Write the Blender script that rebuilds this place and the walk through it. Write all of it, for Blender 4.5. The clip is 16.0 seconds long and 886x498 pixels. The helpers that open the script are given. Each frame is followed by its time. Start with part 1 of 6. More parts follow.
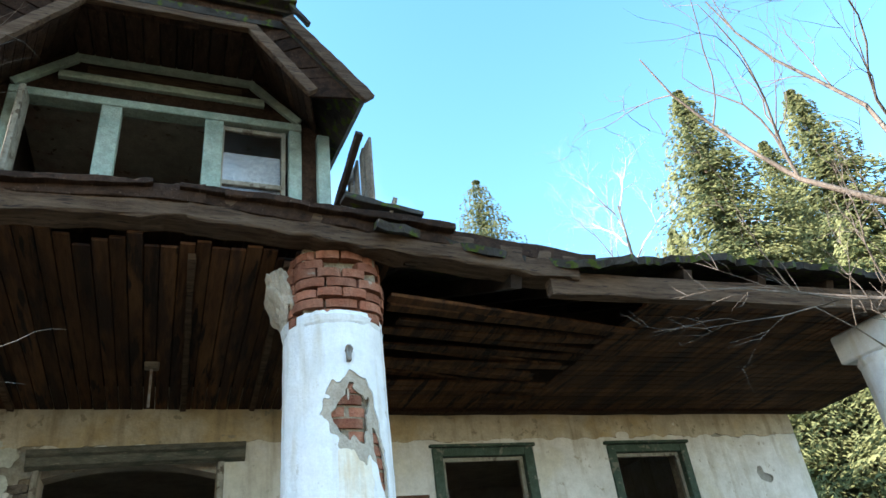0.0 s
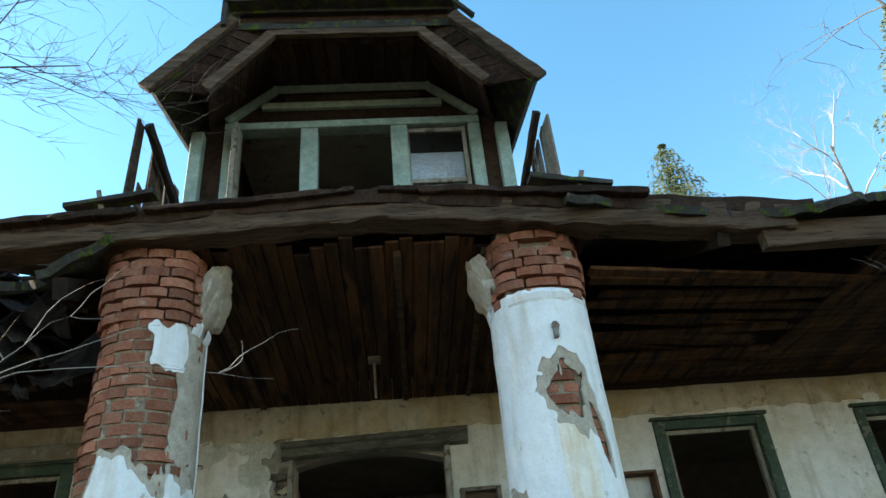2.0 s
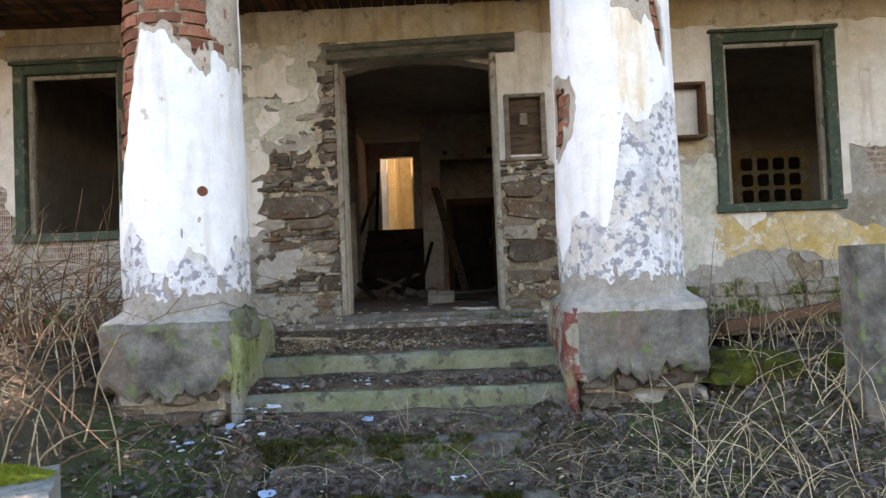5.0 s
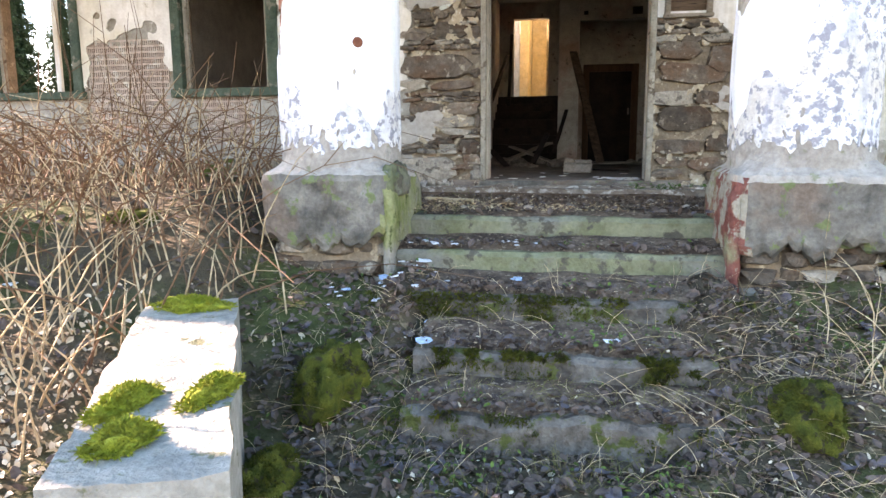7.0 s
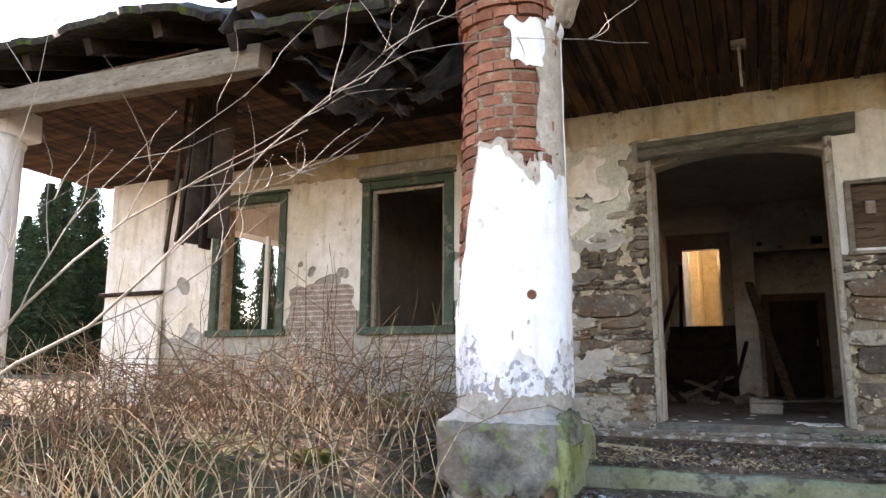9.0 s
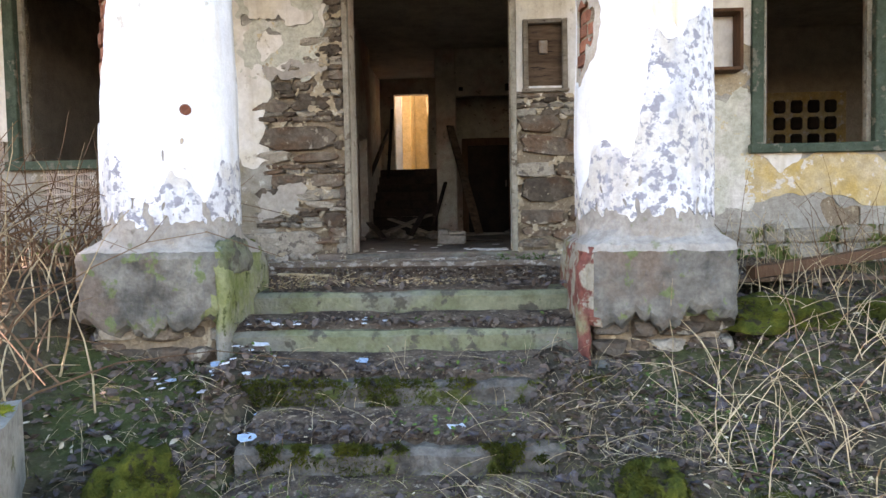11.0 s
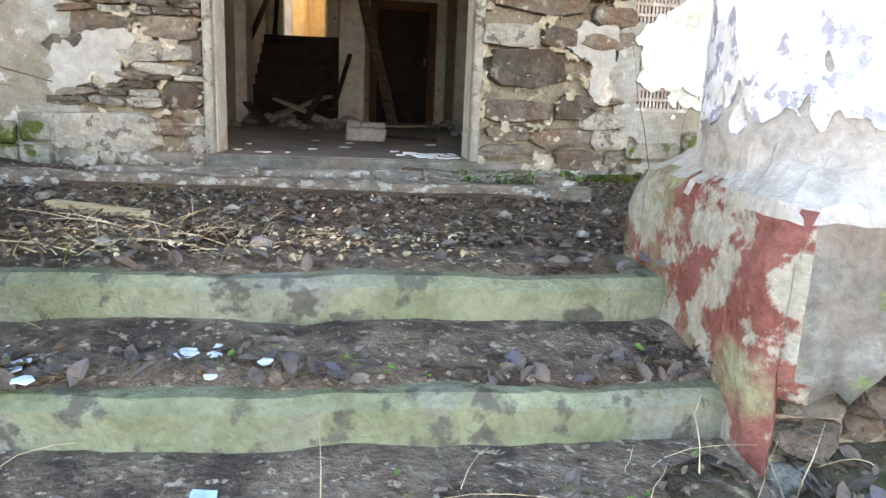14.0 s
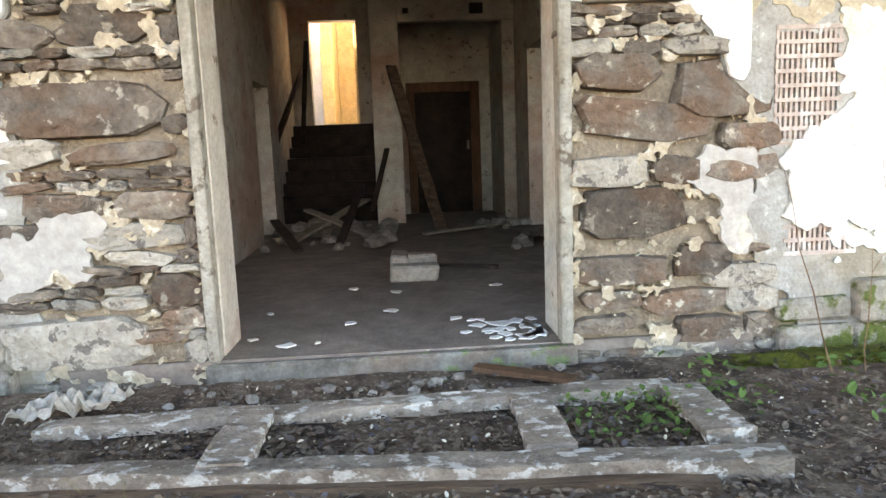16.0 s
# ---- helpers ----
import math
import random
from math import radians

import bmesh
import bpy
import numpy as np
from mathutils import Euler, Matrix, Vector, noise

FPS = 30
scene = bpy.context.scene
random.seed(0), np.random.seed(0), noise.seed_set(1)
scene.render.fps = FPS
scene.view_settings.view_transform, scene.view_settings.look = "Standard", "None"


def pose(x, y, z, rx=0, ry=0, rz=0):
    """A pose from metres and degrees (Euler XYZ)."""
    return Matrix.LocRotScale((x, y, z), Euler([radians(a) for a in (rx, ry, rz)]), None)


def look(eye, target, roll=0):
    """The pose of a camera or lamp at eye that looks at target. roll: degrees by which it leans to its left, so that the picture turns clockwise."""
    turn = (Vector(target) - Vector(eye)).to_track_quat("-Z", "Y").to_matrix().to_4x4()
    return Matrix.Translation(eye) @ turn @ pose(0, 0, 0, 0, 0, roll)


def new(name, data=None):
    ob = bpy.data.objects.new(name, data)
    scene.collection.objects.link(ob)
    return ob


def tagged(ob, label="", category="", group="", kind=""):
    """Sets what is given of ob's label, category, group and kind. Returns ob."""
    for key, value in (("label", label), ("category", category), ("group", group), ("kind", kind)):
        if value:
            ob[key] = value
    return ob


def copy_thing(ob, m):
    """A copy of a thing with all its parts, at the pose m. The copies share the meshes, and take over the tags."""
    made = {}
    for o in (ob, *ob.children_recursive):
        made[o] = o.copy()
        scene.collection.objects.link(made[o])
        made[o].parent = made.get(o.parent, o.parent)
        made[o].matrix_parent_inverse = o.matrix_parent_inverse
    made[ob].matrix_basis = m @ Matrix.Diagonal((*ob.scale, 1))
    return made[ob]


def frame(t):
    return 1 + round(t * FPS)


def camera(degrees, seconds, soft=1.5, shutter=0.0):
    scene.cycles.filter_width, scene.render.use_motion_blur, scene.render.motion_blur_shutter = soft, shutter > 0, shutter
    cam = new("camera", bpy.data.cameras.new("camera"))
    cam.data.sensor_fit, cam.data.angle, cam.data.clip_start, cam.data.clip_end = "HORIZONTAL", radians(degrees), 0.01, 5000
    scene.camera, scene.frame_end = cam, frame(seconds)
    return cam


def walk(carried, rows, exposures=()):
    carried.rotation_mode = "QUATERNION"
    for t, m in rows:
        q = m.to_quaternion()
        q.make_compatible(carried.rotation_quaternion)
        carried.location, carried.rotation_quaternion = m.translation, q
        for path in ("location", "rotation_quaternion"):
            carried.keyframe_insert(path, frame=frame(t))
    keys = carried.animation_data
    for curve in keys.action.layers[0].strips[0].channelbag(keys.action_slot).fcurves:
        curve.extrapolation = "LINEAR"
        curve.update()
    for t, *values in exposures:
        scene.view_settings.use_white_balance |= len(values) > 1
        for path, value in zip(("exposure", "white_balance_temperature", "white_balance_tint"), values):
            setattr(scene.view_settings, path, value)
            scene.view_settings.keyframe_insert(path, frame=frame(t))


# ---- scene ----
cam = camera(65.7, 16.0)
PATH = [
    (0, (0.321, -7.03, 0.763), (1.015, -5.444, 1.765), -7.4),
    (0.5, (0.342, -7.027, 0.77), (0.916, -5.482, 1.901), -6.3),
    (1, (0.32, -7.021, 0.769), (0.73, -5.447, 1.932), -6.6),
    (1.5, (0.32, -7.023, 0.766), (0.594, -5.416, 1.925), -5.9),
    (2, (0.285, -7.017, 0.716), (0.446, -5.303, 1.735), -5.6),
    (2.5, (0.306, -6.962, 0.684), (0.397, -5.144, 1.514), -5.5),
    (3, (0.329, -6.912, 0.643), (0.376, -5.027, 1.31), -6.0),
    (3.5, (0.331, -6.88, 0.601), (0.32, -4.96, 1.16), -5.0),
    (4, (0.314, -6.831, 0.546), (0.218, -4.871, 0.931), -3.8),
    (4.5, (0.315, -6.826, 0.497), (0.225, -4.84, 0.714), -2.5),
    (5, (0.31, -6.817, 0.429), (0.281, -4.818, 0.485), -2.4),
    (5.2, (0.316, -6.813, 0.411), (0.304, -4.813, 0.404), -2.8),
    (7.3, (0.073, -6.752, 0.364), (-0.45, -4.847, 0.053), -0.5),
    (7.5, (0.056, -6.778, 0.39), (-0.58, -4.894, 0.175), -0.3),
    (8, (0.018, -6.811, 0.437), (-0.788, -4.981, 0.405), 0.6),
    (8.5, (0.015, -6.82, 0.475), (-0.883, -5.04, 0.633), 0.9),
    (9, (0.08, -6.831, 0.513), (-0.733, -5.034, 0.847), 0.2),
    (9.5, (0.185, -6.826, 0.5), (-0.437, -4.971, 0.917), -1.5),
    (10, (0.368, -6.743, 0.409), (0.123, -4.776, 0.673), -2.5),
    (10.2, (0.378, -6.734, 0.395), (0.273, -4.75, 0.626), -2.3),
    (12.3, (0.257, -5.523, 0.291), (0.197, -3.629, -0.347), 0.4),
    (12.5, (0.218, -5.366, 0.286), (0.212, -3.461, -0.324), 1.3),
    (13, (0.134, -5.007, 0.337), (0.214, -3.101, -0.265), 2.4),
    (13.5, (0.124, -4.608, 0.347), (0.303, -2.666, -0.096), 3.0),
    (14, (0.089, -4.215, 0.36), (0.334, -2.276, -0.064), 2.3),
    (14.5, (0.113, -3.873, 0.429), (0.513, -1.925, 0.219), 2.5),
    (15, (0.172, -3.465, 0.635), (0.57, -1.508, 0.532), 0.3),
    (15.5, (0.137, -3.192, 0.703), (0.374, -1.214, 0.532), -1.3),
    (16, (0.053, -2.992, 0.887), (0.176, -1.017, 0.594), -2.2),
]
EXPOSURES = [(0.0, 2.2, 6700, 18), (1.5, 1.6, 6300, 6), (2.2, 1.65, 7100, 16), (3.0, 2.2, 7500, 31), (3.5, 2.4, 7700, 35), (5.0, 2.45, 8100, 38), (7.5, 3.2, 8100, 38), (8.5, 2.9, 8000, 39), (10.2, 2.5, 8100, 40), (12.5, 3.9, 8500, 41), (13.5, 3.8, 8400, 38), (14.5, 3.6, 8300, 37), (15.0, 3.45, 8300, 37), (16.0, 4.05, 8200, 37)]
walk(cam, [(t, look(eye, target, roll)) for t, eye, target, roll in PATH], EXPOSURES)

# ---- world and sun ----
SUN = Vector((-0.87, 0.17, 0.43)).normalized()
world = bpy.data.worlds.new("world")
scene.world = world
world.use_nodes = True
wn, wl = world.node_tree.nodes, world.node_tree.links
sky = wn.new("ShaderNodeTexSky")
sky.sky_type, sky.sun_disc = "NISHITA", False
sky.sun_elevation = math.asin(SUN.z)
sky.sun_rotation = math.atan2(SUN.x, SUN.y)
sky.air_density, sky.dust_density, sky.ozone_density = 1.0, 0.2, 1.0
bg = wn["Background"]
bg.inputs["Strength"].default_value = 0.15
vivid = wn.new("ShaderNodeHueSaturation")
vivid.inputs["Saturation"].default_value, vivid.inputs["Hue"].default_value = 1.25, 0.482
wl.new(sky.outputs[0], vivid.inputs["Color"])
way = wn.new("ShaderNodeTexCoord")
puff = wn.new("ShaderNodeTexNoise")
puff.inputs["Scale"].default_value, puff.inputs["Detail"].default_value = 2.6, 8.0
wl.new(way.outputs["Generated"], puff.inputs["Vector"])
thick = wn.new("ShaderNodeMapRange")
thick.inputs[1].default_value, thick.inputs[2].default_value = 0.5, 0.72
wl.new(puff.outputs["Fac"], thick.inputs[0])
split = wn.new("ShaderNodeSeparateXYZ")
wl.new(way.outputs["Generated"], split.inputs[0])
low = wn.new("ShaderNodeMapRange")
low.inputs[1].default_value, low.inputs[2].default_value, low.inputs[3].default_value, low.inputs[4].default_value = 0.45, 0.62, 1.0, 0.0
wl.new(split.outputs["Z"], low.inputs[0])
both = wn.new("ShaderNodeMath")
both.operation = "MULTIPLY"
wl.new(thick.outputs[0], both.inputs[0])
wl.new(low.outputs[0], both.inputs[1])
clouds = wn.new("ShaderNodeMix")
clouds.data_type, clouds.blend_type = "RGBA", "ADD"
wl.new(both.outputs[0], clouds.inputs[0])
wl.new(vivid.outputs[0], clouds.inputs[6])
clouds.inputs[7].default_value = (3.2, 3.0, 2.7, 1)
wl.new(clouds.outputs[2], bg.inputs[0])
sun = new("sun", bpy.data.lights.new("sun", "SUN"))
sun.data.energy, sun.data.angle, sun.data.color = 5.0, radians(0.5), (1.0, 0.93, 0.82)
sun.matrix_world = look(SUN * 50, (0, 0, 0))


# ---- materials ----
def surf(name, a, b, scale=6.0, rough=0.85, bump=0.3, fine=60.0, speck=None, speck_at=0.62, speck_scale=9.0, stretch=(1, 1, 1), vary=0.0, third=None, metal=0.0, grain=0.75, streak=None, mottle=0.55):
    """A worn surface: two colours mixed at a coarse scale, fine grain, specks or stains of a third colour, relief."""
    m = bpy.data.materials.new(name)
    m.use_nodes = True
    n, l = m.node_tree.nodes, m.node_tree.links
    p = n["Principled BSDF"]
    p.inputs["Roughness"].default_value = rough
    p.inputs["Metallic"].default_value = metal
    p.inputs["Specular IOR Level"].default_value = 0.15
    co = n.new("ShaderNodeTexCoord")
    mp = n.new("ShaderNodeMapping")
    mp.inputs["Scale"].default_value = stretch
    geo = n.new("ShaderNodeNewGeometry")
    l.new(geo.outputs["Position"], mp.inputs[0])

    def ntex(s, detail=6.0):
        t = n.new("ShaderNodeTexNoise")
        t.inputs["Scale"].default_value, t.inputs["Detail"].default_value, t.inputs["Roughness"].default_value = s, detail, 0.62
        l.new(mp.outputs[0], t.inputs["Vector"])
        return t.outputs["Fac"]

    def ramp(fac, lo, hi):
        r = n.new("ShaderNodeMapRange")
        r.inputs[1].default_value, r.inputs[2].default_value = lo, hi
        l.new(fac, r.inputs[0])
        return r.outputs[0]

    def mix(fac, c1, c2, kind="MIX"):
        x = n.new("ShaderNodeMix")
        x.data_type, x.blend_type = "RGBA", kind
        if hasattr(fac, "links"):
            l.new(fac, x.inputs[0])
        else:
            x.inputs[0].default_value = fac
        for k, c in ((6, c1), (7, c2)):
            if hasattr(c, "links"):
                l.new(c, x.inputs[k])
            else:
                x.inputs[k].default_value = (*c, 1)
        return x.outputs[2]

    big, small = ntex(scale), ntex(fine, 3.0)
    col = mix(ramp(big, 0.36, 0.64), a, b)
    if third:
        col = mix(ramp(ntex(scale * 0.37), 0.5, 0.6), col, third)
    if speck:
        col = mix(ramp(ntex(speck_scale), speck_at, speck_at + 0.05), col, speck)
    if streak:
        run = n.new("ShaderNodeMapping")
        run.inputs["Scale"].default_value = (7.0, 7.0, 0.9)
        l.new(geo.outputs["Position"], run.inputs[0])
        tex = n.new("ShaderNodeTexNoise")
        tex.inputs["Scale"].default_value, tex.inputs["Detail"].default_value = 1.6, 7.0
        l.new(run.outputs[0], tex.inputs["Vector"])
        col = mix(ramp(tex.outputs["Fac"], 0.52, 0.78), col, streak)
    if mottle:
        col = mix(mottle, col, mix(ramp(ntex(scale * 3.7, 5.0), 0.34, 0.62), (0.58, 0.55, 0.52), (1.0, 1.0, 1.0)), "MULTIPLY")
    col = mix(grain, col, mix(ramp(small, 0.2, 0.8), (0.55, 0.55, 0.55), (1.0, 1.0, 1.0)), "MULTIPLY")
    if vary:
        oi = n.new("ShaderNodeObjectInfo")
        rr = n.new("ShaderNodeMapRange")
        rr.inputs[3].default_value, rr.inputs[4].default_value = 1 - vary, 1 + vary * 0.4
        l.new(oi.outputs["Random"], rr.inputs[0])
        hs = n.new("ShaderNodeHueSaturation")
        l.new(rr.outputs[0], hs.inputs["Value"])
        l.new(col, hs.inputs["Color"])
        col = hs.outputs[0]
    l.new(col, p.inputs["Base Color"])
    if bump:
        add = n.new("ShaderNodeMath")
        l.new(big, add.inputs[0])
        l.new(small, add.inputs[1])
        bp = n.new("ShaderNodeBump")
        bp.inputs["Strength"].default_value, bp.inputs["Distance"].default_value = bump, 0.02
        l.new(add.outputs[0], bp.inputs["Height"])
        l.new(bp.outputs[0], p.inputs["Normal"])
    return m


M = {}
M["white"] = surf("white_plaster", (0.78, 0.77, 0.74), (0.66, 0.65, 0.61), 3.0, 0.9, 0.3, 40, speck=(0.46, 0.43, 0.36), speck_at=0.63, third=(0.66, 0.63, 0.54), grain=0.35, streak=(0.5, 0.46, 0.38), mottle=0.3)
M["cream"] = surf("cream_plaster", (0.6, 0.54, 0.42), (0.5, 0.45, 0.35), 2.2, 0.9, 0.3, 40, speck=(0.34, 0.3, 0.22), speck_at=0.6, third=(0.5, 0.4, 0.24), grain=0.4, streak=(0.32, 0.26, 0.17), mottle=0.5)
M["column"] = surf("column_limewash", (0.82, 0.83, 0.84), (0.74, 0.77, 0.8), 2.5, 0.9, 0.25, 50, speck=(0.52, 0.49, 0.43), speck_at=0.65, speck_scale=9, grain=0.3, streak=(0.6, 0.58, 0.52), mottle=0.22)
M["column_low"] = surf("column_mottled", (0.76, 0.78, 0.8), (0.6, 0.63, 0.67), 7.0, 0.9, 0.45, 60, speck=(0.29, 0.3, 0.34), speck_at=0.52, speck_scale=20, third=(0.6, 0.58, 0.53), grain=0.45, streak=(0.4, 0.42, 0.47), mottle=0.4)
M["rust"] = surf("rusty_run_off", (0.78, 0.7, 0.56), (0.8, 0.78, 0.72), 4.0, 0.9, 0.2, 50, grain=0.35, streak=(0.62, 0.38, 0.14), mottle=0.2)
M["mint_plaster"] = surf("pale_mint_plaster", (0.6, 0.62, 0.54), (0.48, 0.5, 0.43), 6.0, 0.92, 0.4, 60, speck=(0.62, 0.54, 0.36), speck_at=0.62, third=(0.68, 0.68, 0.65), grain=0.5)
M["ochre_pale"] = surf("beige_plaster", (0.52, 0.44, 0.3), (0.44, 0.37, 0.27), 5.0, 0.92, 0.4, 60, speck=(0.66, 0.64, 0.58), speck_at=0.6)
M["frame_wood"] = surf("flaking_white_painted_wood", (0.21, 0.165, 0.13), (0.38, 0.32, 0.26), 5.0, 0.9, 0.9, 50, stretch=(1.5, 2.2, 2.2), vary=0.3, speck=(0.62, 0.59, 0.53), speck_at=0.54, speck_scale=9)
M["column_under"] = surf("grey_column_render", (0.4, 0.37, 0.33), (0.31, 0.29, 0.26), 6.0, 0.95, 0.5, 60, speck=(0.24, 0.25, 0.18), speck_at=0.62, grain=0.5)
M["plinth"] = surf("mossy_plinth_stone", (0.22, 0.2, 0.165), (0.4, 0.37, 0.31), 7.0, 0.95, 1.0, 40, speck=(0.09, 0.12, 0.03), speck_at=0.52, speck_scale=5)
# Dry litter, its colour raised so that the sunlit bank glares white.
M["pale_litter"] = surf("pale_dry_litter", (0.58, 0.47, 0.33), (0.74, 0.65, 0.5), 10.0, 0.85, 0.2, 50, mottle=0.2)
M["patch_render"] = surf("smooth_grey_render", (0.43, 0.41, 0.37), (0.36, 0.34, 0.31), 5.0, 0.95, 0.3, 60, speck=(0.58, 0.52, 0.41), speck_at=0.6, grain=0.35)
M["undercoat"] = surf("undercoat_render", (0.47, 0.4, 0.32), (0.57, 0.51, 0.43), 5.0, 0.95, 0.5, 70, speck=(0.36, 0.32, 0.27))
M["ochre"] = surf("ochre_plaster", (0.6, 0.43, 0.16), (0.62, 0.53, 0.36), 3.5, 0.92, 0.35, 60, speck=(0.7, 0.68, 0.62), speck_at=0.58)
M["grey"] = surf("grey_render", (0.33, 0.32, 0.29), (0.42, 0.42, 0.38), 4.0, 0.95, 0.5, 60, speck=(0.55, 0.54, 0.5), speck_at=0.6, third=(0.3, 0.27, 0.21))
M["mortar"] = surf("old_mortar", (0.36, 0.29, 0.21), (0.24, 0.19, 0.14), 9.0, 0.95, 0.9, 60, speck=(0.5, 0.43, 0.32), speck_at=0.58, speck_scale=14)
M["stone"] = surf("field_stone", (0.13, 0.105, 0.085), (0.27, 0.225, 0.18), 7.0, 0.9, 1.0, 45, speck=(0.45, 0.4, 0.32), speck_at=0.6, speck_scale=13, vary=0.5, third=(0.2, 0.13, 0.09))
M["stone_pale"] = surf("pale_stone", (0.34, 0.31, 0.26), (0.46, 0.42, 0.35), 7.0, 0.9, 0.9, 45, speck=(0.17, 0.15, 0.13), speck_at=0.57, speck_scale=13, vary=0.35)
M["brick"] = surf("red_brick", (0.36, 0.125, 0.075), (0.44, 0.2, 0.13), 9.0, 0.92, 0.7, 80, speck=(0.5, 0.4, 0.32), speck_at=0.66, vary=0.45)
M["cement"] = surf("mossy_cement", (0.085, 0.083, 0.074), (0.25, 0.24, 0.21), 5.0, 0.95, 0.6, 50, speck=(0.15, 0.19, 0.09), speck_at=0.57, third=(0.2, 0.16, 0.13))
M["green_cement"] = surf("algae_green_cement", (0.13, 0.15, 0.08), (0.23, 0.24, 0.16), 3.5, 0.95, 0.6, 50, speck=(0.1, 0.095, 0.075), speck_at=0.55, third=(0.2, 0.2, 0.17))
M["step_low"] = surf("soiled_step_cement", (0.085, 0.075, 0.065), (0.2, 0.19, 0.17), 8.0, 0.95, 0.9, 45, speck=(0.09, 0.11, 0.035), speck_at=0.54, speck_scale=9)
M["red_paint"] = surf("flaking_red_paint", (0.2, 0.065, 0.05), (0.25, 0.1, 0.08), 7.0, 0.9, 0.7, 40, speck=(0.33, 0.31, 0.25), speck_at=0.49, speck_scale=8, third=(0.25, 0.28, 0.16))
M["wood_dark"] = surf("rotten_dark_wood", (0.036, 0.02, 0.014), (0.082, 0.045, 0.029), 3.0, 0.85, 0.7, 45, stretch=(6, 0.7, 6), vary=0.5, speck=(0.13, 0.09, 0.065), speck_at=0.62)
M["wood_beam"] = surf("weathered_beam_wood", (0.09, 0.055, 0.036), (0.2, 0.135, 0.092), 3.0, 0.85, 0.8, 40, stretch=(0.7, 6, 7), vary=0.3, speck=(0.05, 0.035, 0.03), speck_at=0.58)
M["wood_grey"] = surf("grey_weathered_wood", (0.25, 0.21, 0.165), (0.37, 0.33, 0.27), 3.5, 0.9, 0.7, 50, stretch=(1.2, 5, 5), vary=0.25, speck=(0.12, 0.09, 0.07), speck_at=0.6)
# Dark wood; the shade of unlit timber and holes is put into the colour.
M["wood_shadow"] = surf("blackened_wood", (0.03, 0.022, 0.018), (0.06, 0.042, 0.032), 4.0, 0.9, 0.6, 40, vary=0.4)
M["paint_green"] = surf("flaking_green_paint", (0.045, 0.08, 0.058), (0.085, 0.125, 0.095), 5.0, 0.7, 0.5, 60, speck=(0.2, 0.2, 0.16), speck_at=0.57)
M["paint_mint"] = surf("faded_mint_paint", (0.3, 0.42, 0.37), (0.42, 0.52, 0.47), 4.0, 0.75, 0.4, 60, speck=(0.2, 0.2, 0.16), speck_at=0.64)
M["paint_cream"] = surf("chalky_cream_paint", (0.3, 0.28, 0.23), (0.42, 0.4, 0.34), 6.0, 0.8, 0.5, 60, speck=(0.16, 0.13, 0.1), speck_at=0.58, streak=(0.18, 0.15, 0.11))
M["roof"] = surf("mossy_roofing_felt", (0.035, 0.032, 0.03), (0.07, 0.065, 0.06), 3.0, 0.9, 0.7, 30, speck=(0.07, 0.1, 0.02), speck_at=0.54)
# Black felt; the blue-grey tone paints a bluish sheen into the colour.
M["felt"] = surf("torn_tar_paper", (0.04, 0.046, 0.06), (0.12, 0.135, 0.17), 5.0, 0.32, 0.5, 30)
M["dirt"] = surf("dark_leafy_soil", (0.1, 0.068, 0.05), (0.23, 0.17, 0.125), 11.0, 0.95, 1.0, 60, speck=(0.36, 0.29, 0.22), speck_at=0.58, speck_scale=32, third=(0.07, 0.05, 0.04))
M["ground"] = surf("leaf_litter_ground", (0.055, 0.045, 0.032), (0.11, 0.088, 0.055), 2.2, 0.95, 1.0, 28, speck=(0.2, 0.155, 0.1), speck_at=0.58, speck_scale=16, third=(0.06, 0.075, 0.025))
# Moss with the slab's sunlight put into its brighter colour.
M["moss"] = surf("bright_moss", (0.2, 0.25, 0.02), (0.33, 0.34, 0.045), 9.0, 0.95, 1.0, 90, speck=(0.1, 0.12, 0.03), speck_at=0.62)
# Darker copy of the moss for the shaded steps and cushions.
M["moss_dark"] = surf("damp_moss", (0.055, 0.075, 0.012), (0.13, 0.14, 0.02), 14.0, 0.95, 1.0, 120, speck=(0.05, 0.045, 0.025), speck_at=0.55, speck_scale=18)
M["slab"] = surf("mossy_sandstone", (0.3, 0.29, 0.26), (0.4, 0.39, 0.34), 4.0, 0.9, 0.6, 50, speck=(0.16, 0.17, 0.1), speck_at=0.6)
M["paper"] = surf("pale_paper", (0.72, 0.77, 0.82), (0.6, 0.68, 0.76), 8.0, 0.7, 0.2, 40)
M["blue"] = surf("pale_blue_plastic", (0.3, 0.5, 0.72), (0.45, 0.62, 0.8), 8.0, 0.5, 0.2, 40)
M["leaf_brown"] = surf("dead_leaves", (0.085, 0.065, 0.058), (0.17, 0.13, 0.108), 14.0, 0.8, 0.2, 60, speck=(0.12, 0.108, 0.12), speck_at=0.55)
M["leaf_green"] = surf("small_green_leaves", (0.06, 0.12, 0.03), (0.1, 0.17, 0.04), 12.0, 0.7, 0.2, 60)
M["straw"] = surf("dry_straw_stems", (0.42, 0.31, 0.18), (0.6, 0.49, 0.32), 6.0, 0.8, 0.2, 40, speck=(0.26, 0.15, 0.08), speck_at=0.58, mottle=0.3)
M["stem"] = surf("brown_bramble_stems", (0.14, 0.075, 0.045), (0.24, 0.15, 0.09), 6.0, 0.8, 0.2, 40)
M["grass"] = surf("pale_green_grass", (0.12, 0.14, 0.035), (0.24, 0.21, 0.08), 3.0, 0.8, 0.1, 40)
M["bark"] = surf("grey_bark", (0.13, 0.11, 0.09), (0.23, 0.2, 0.17), 5.0, 0.9, 0.6, 40)
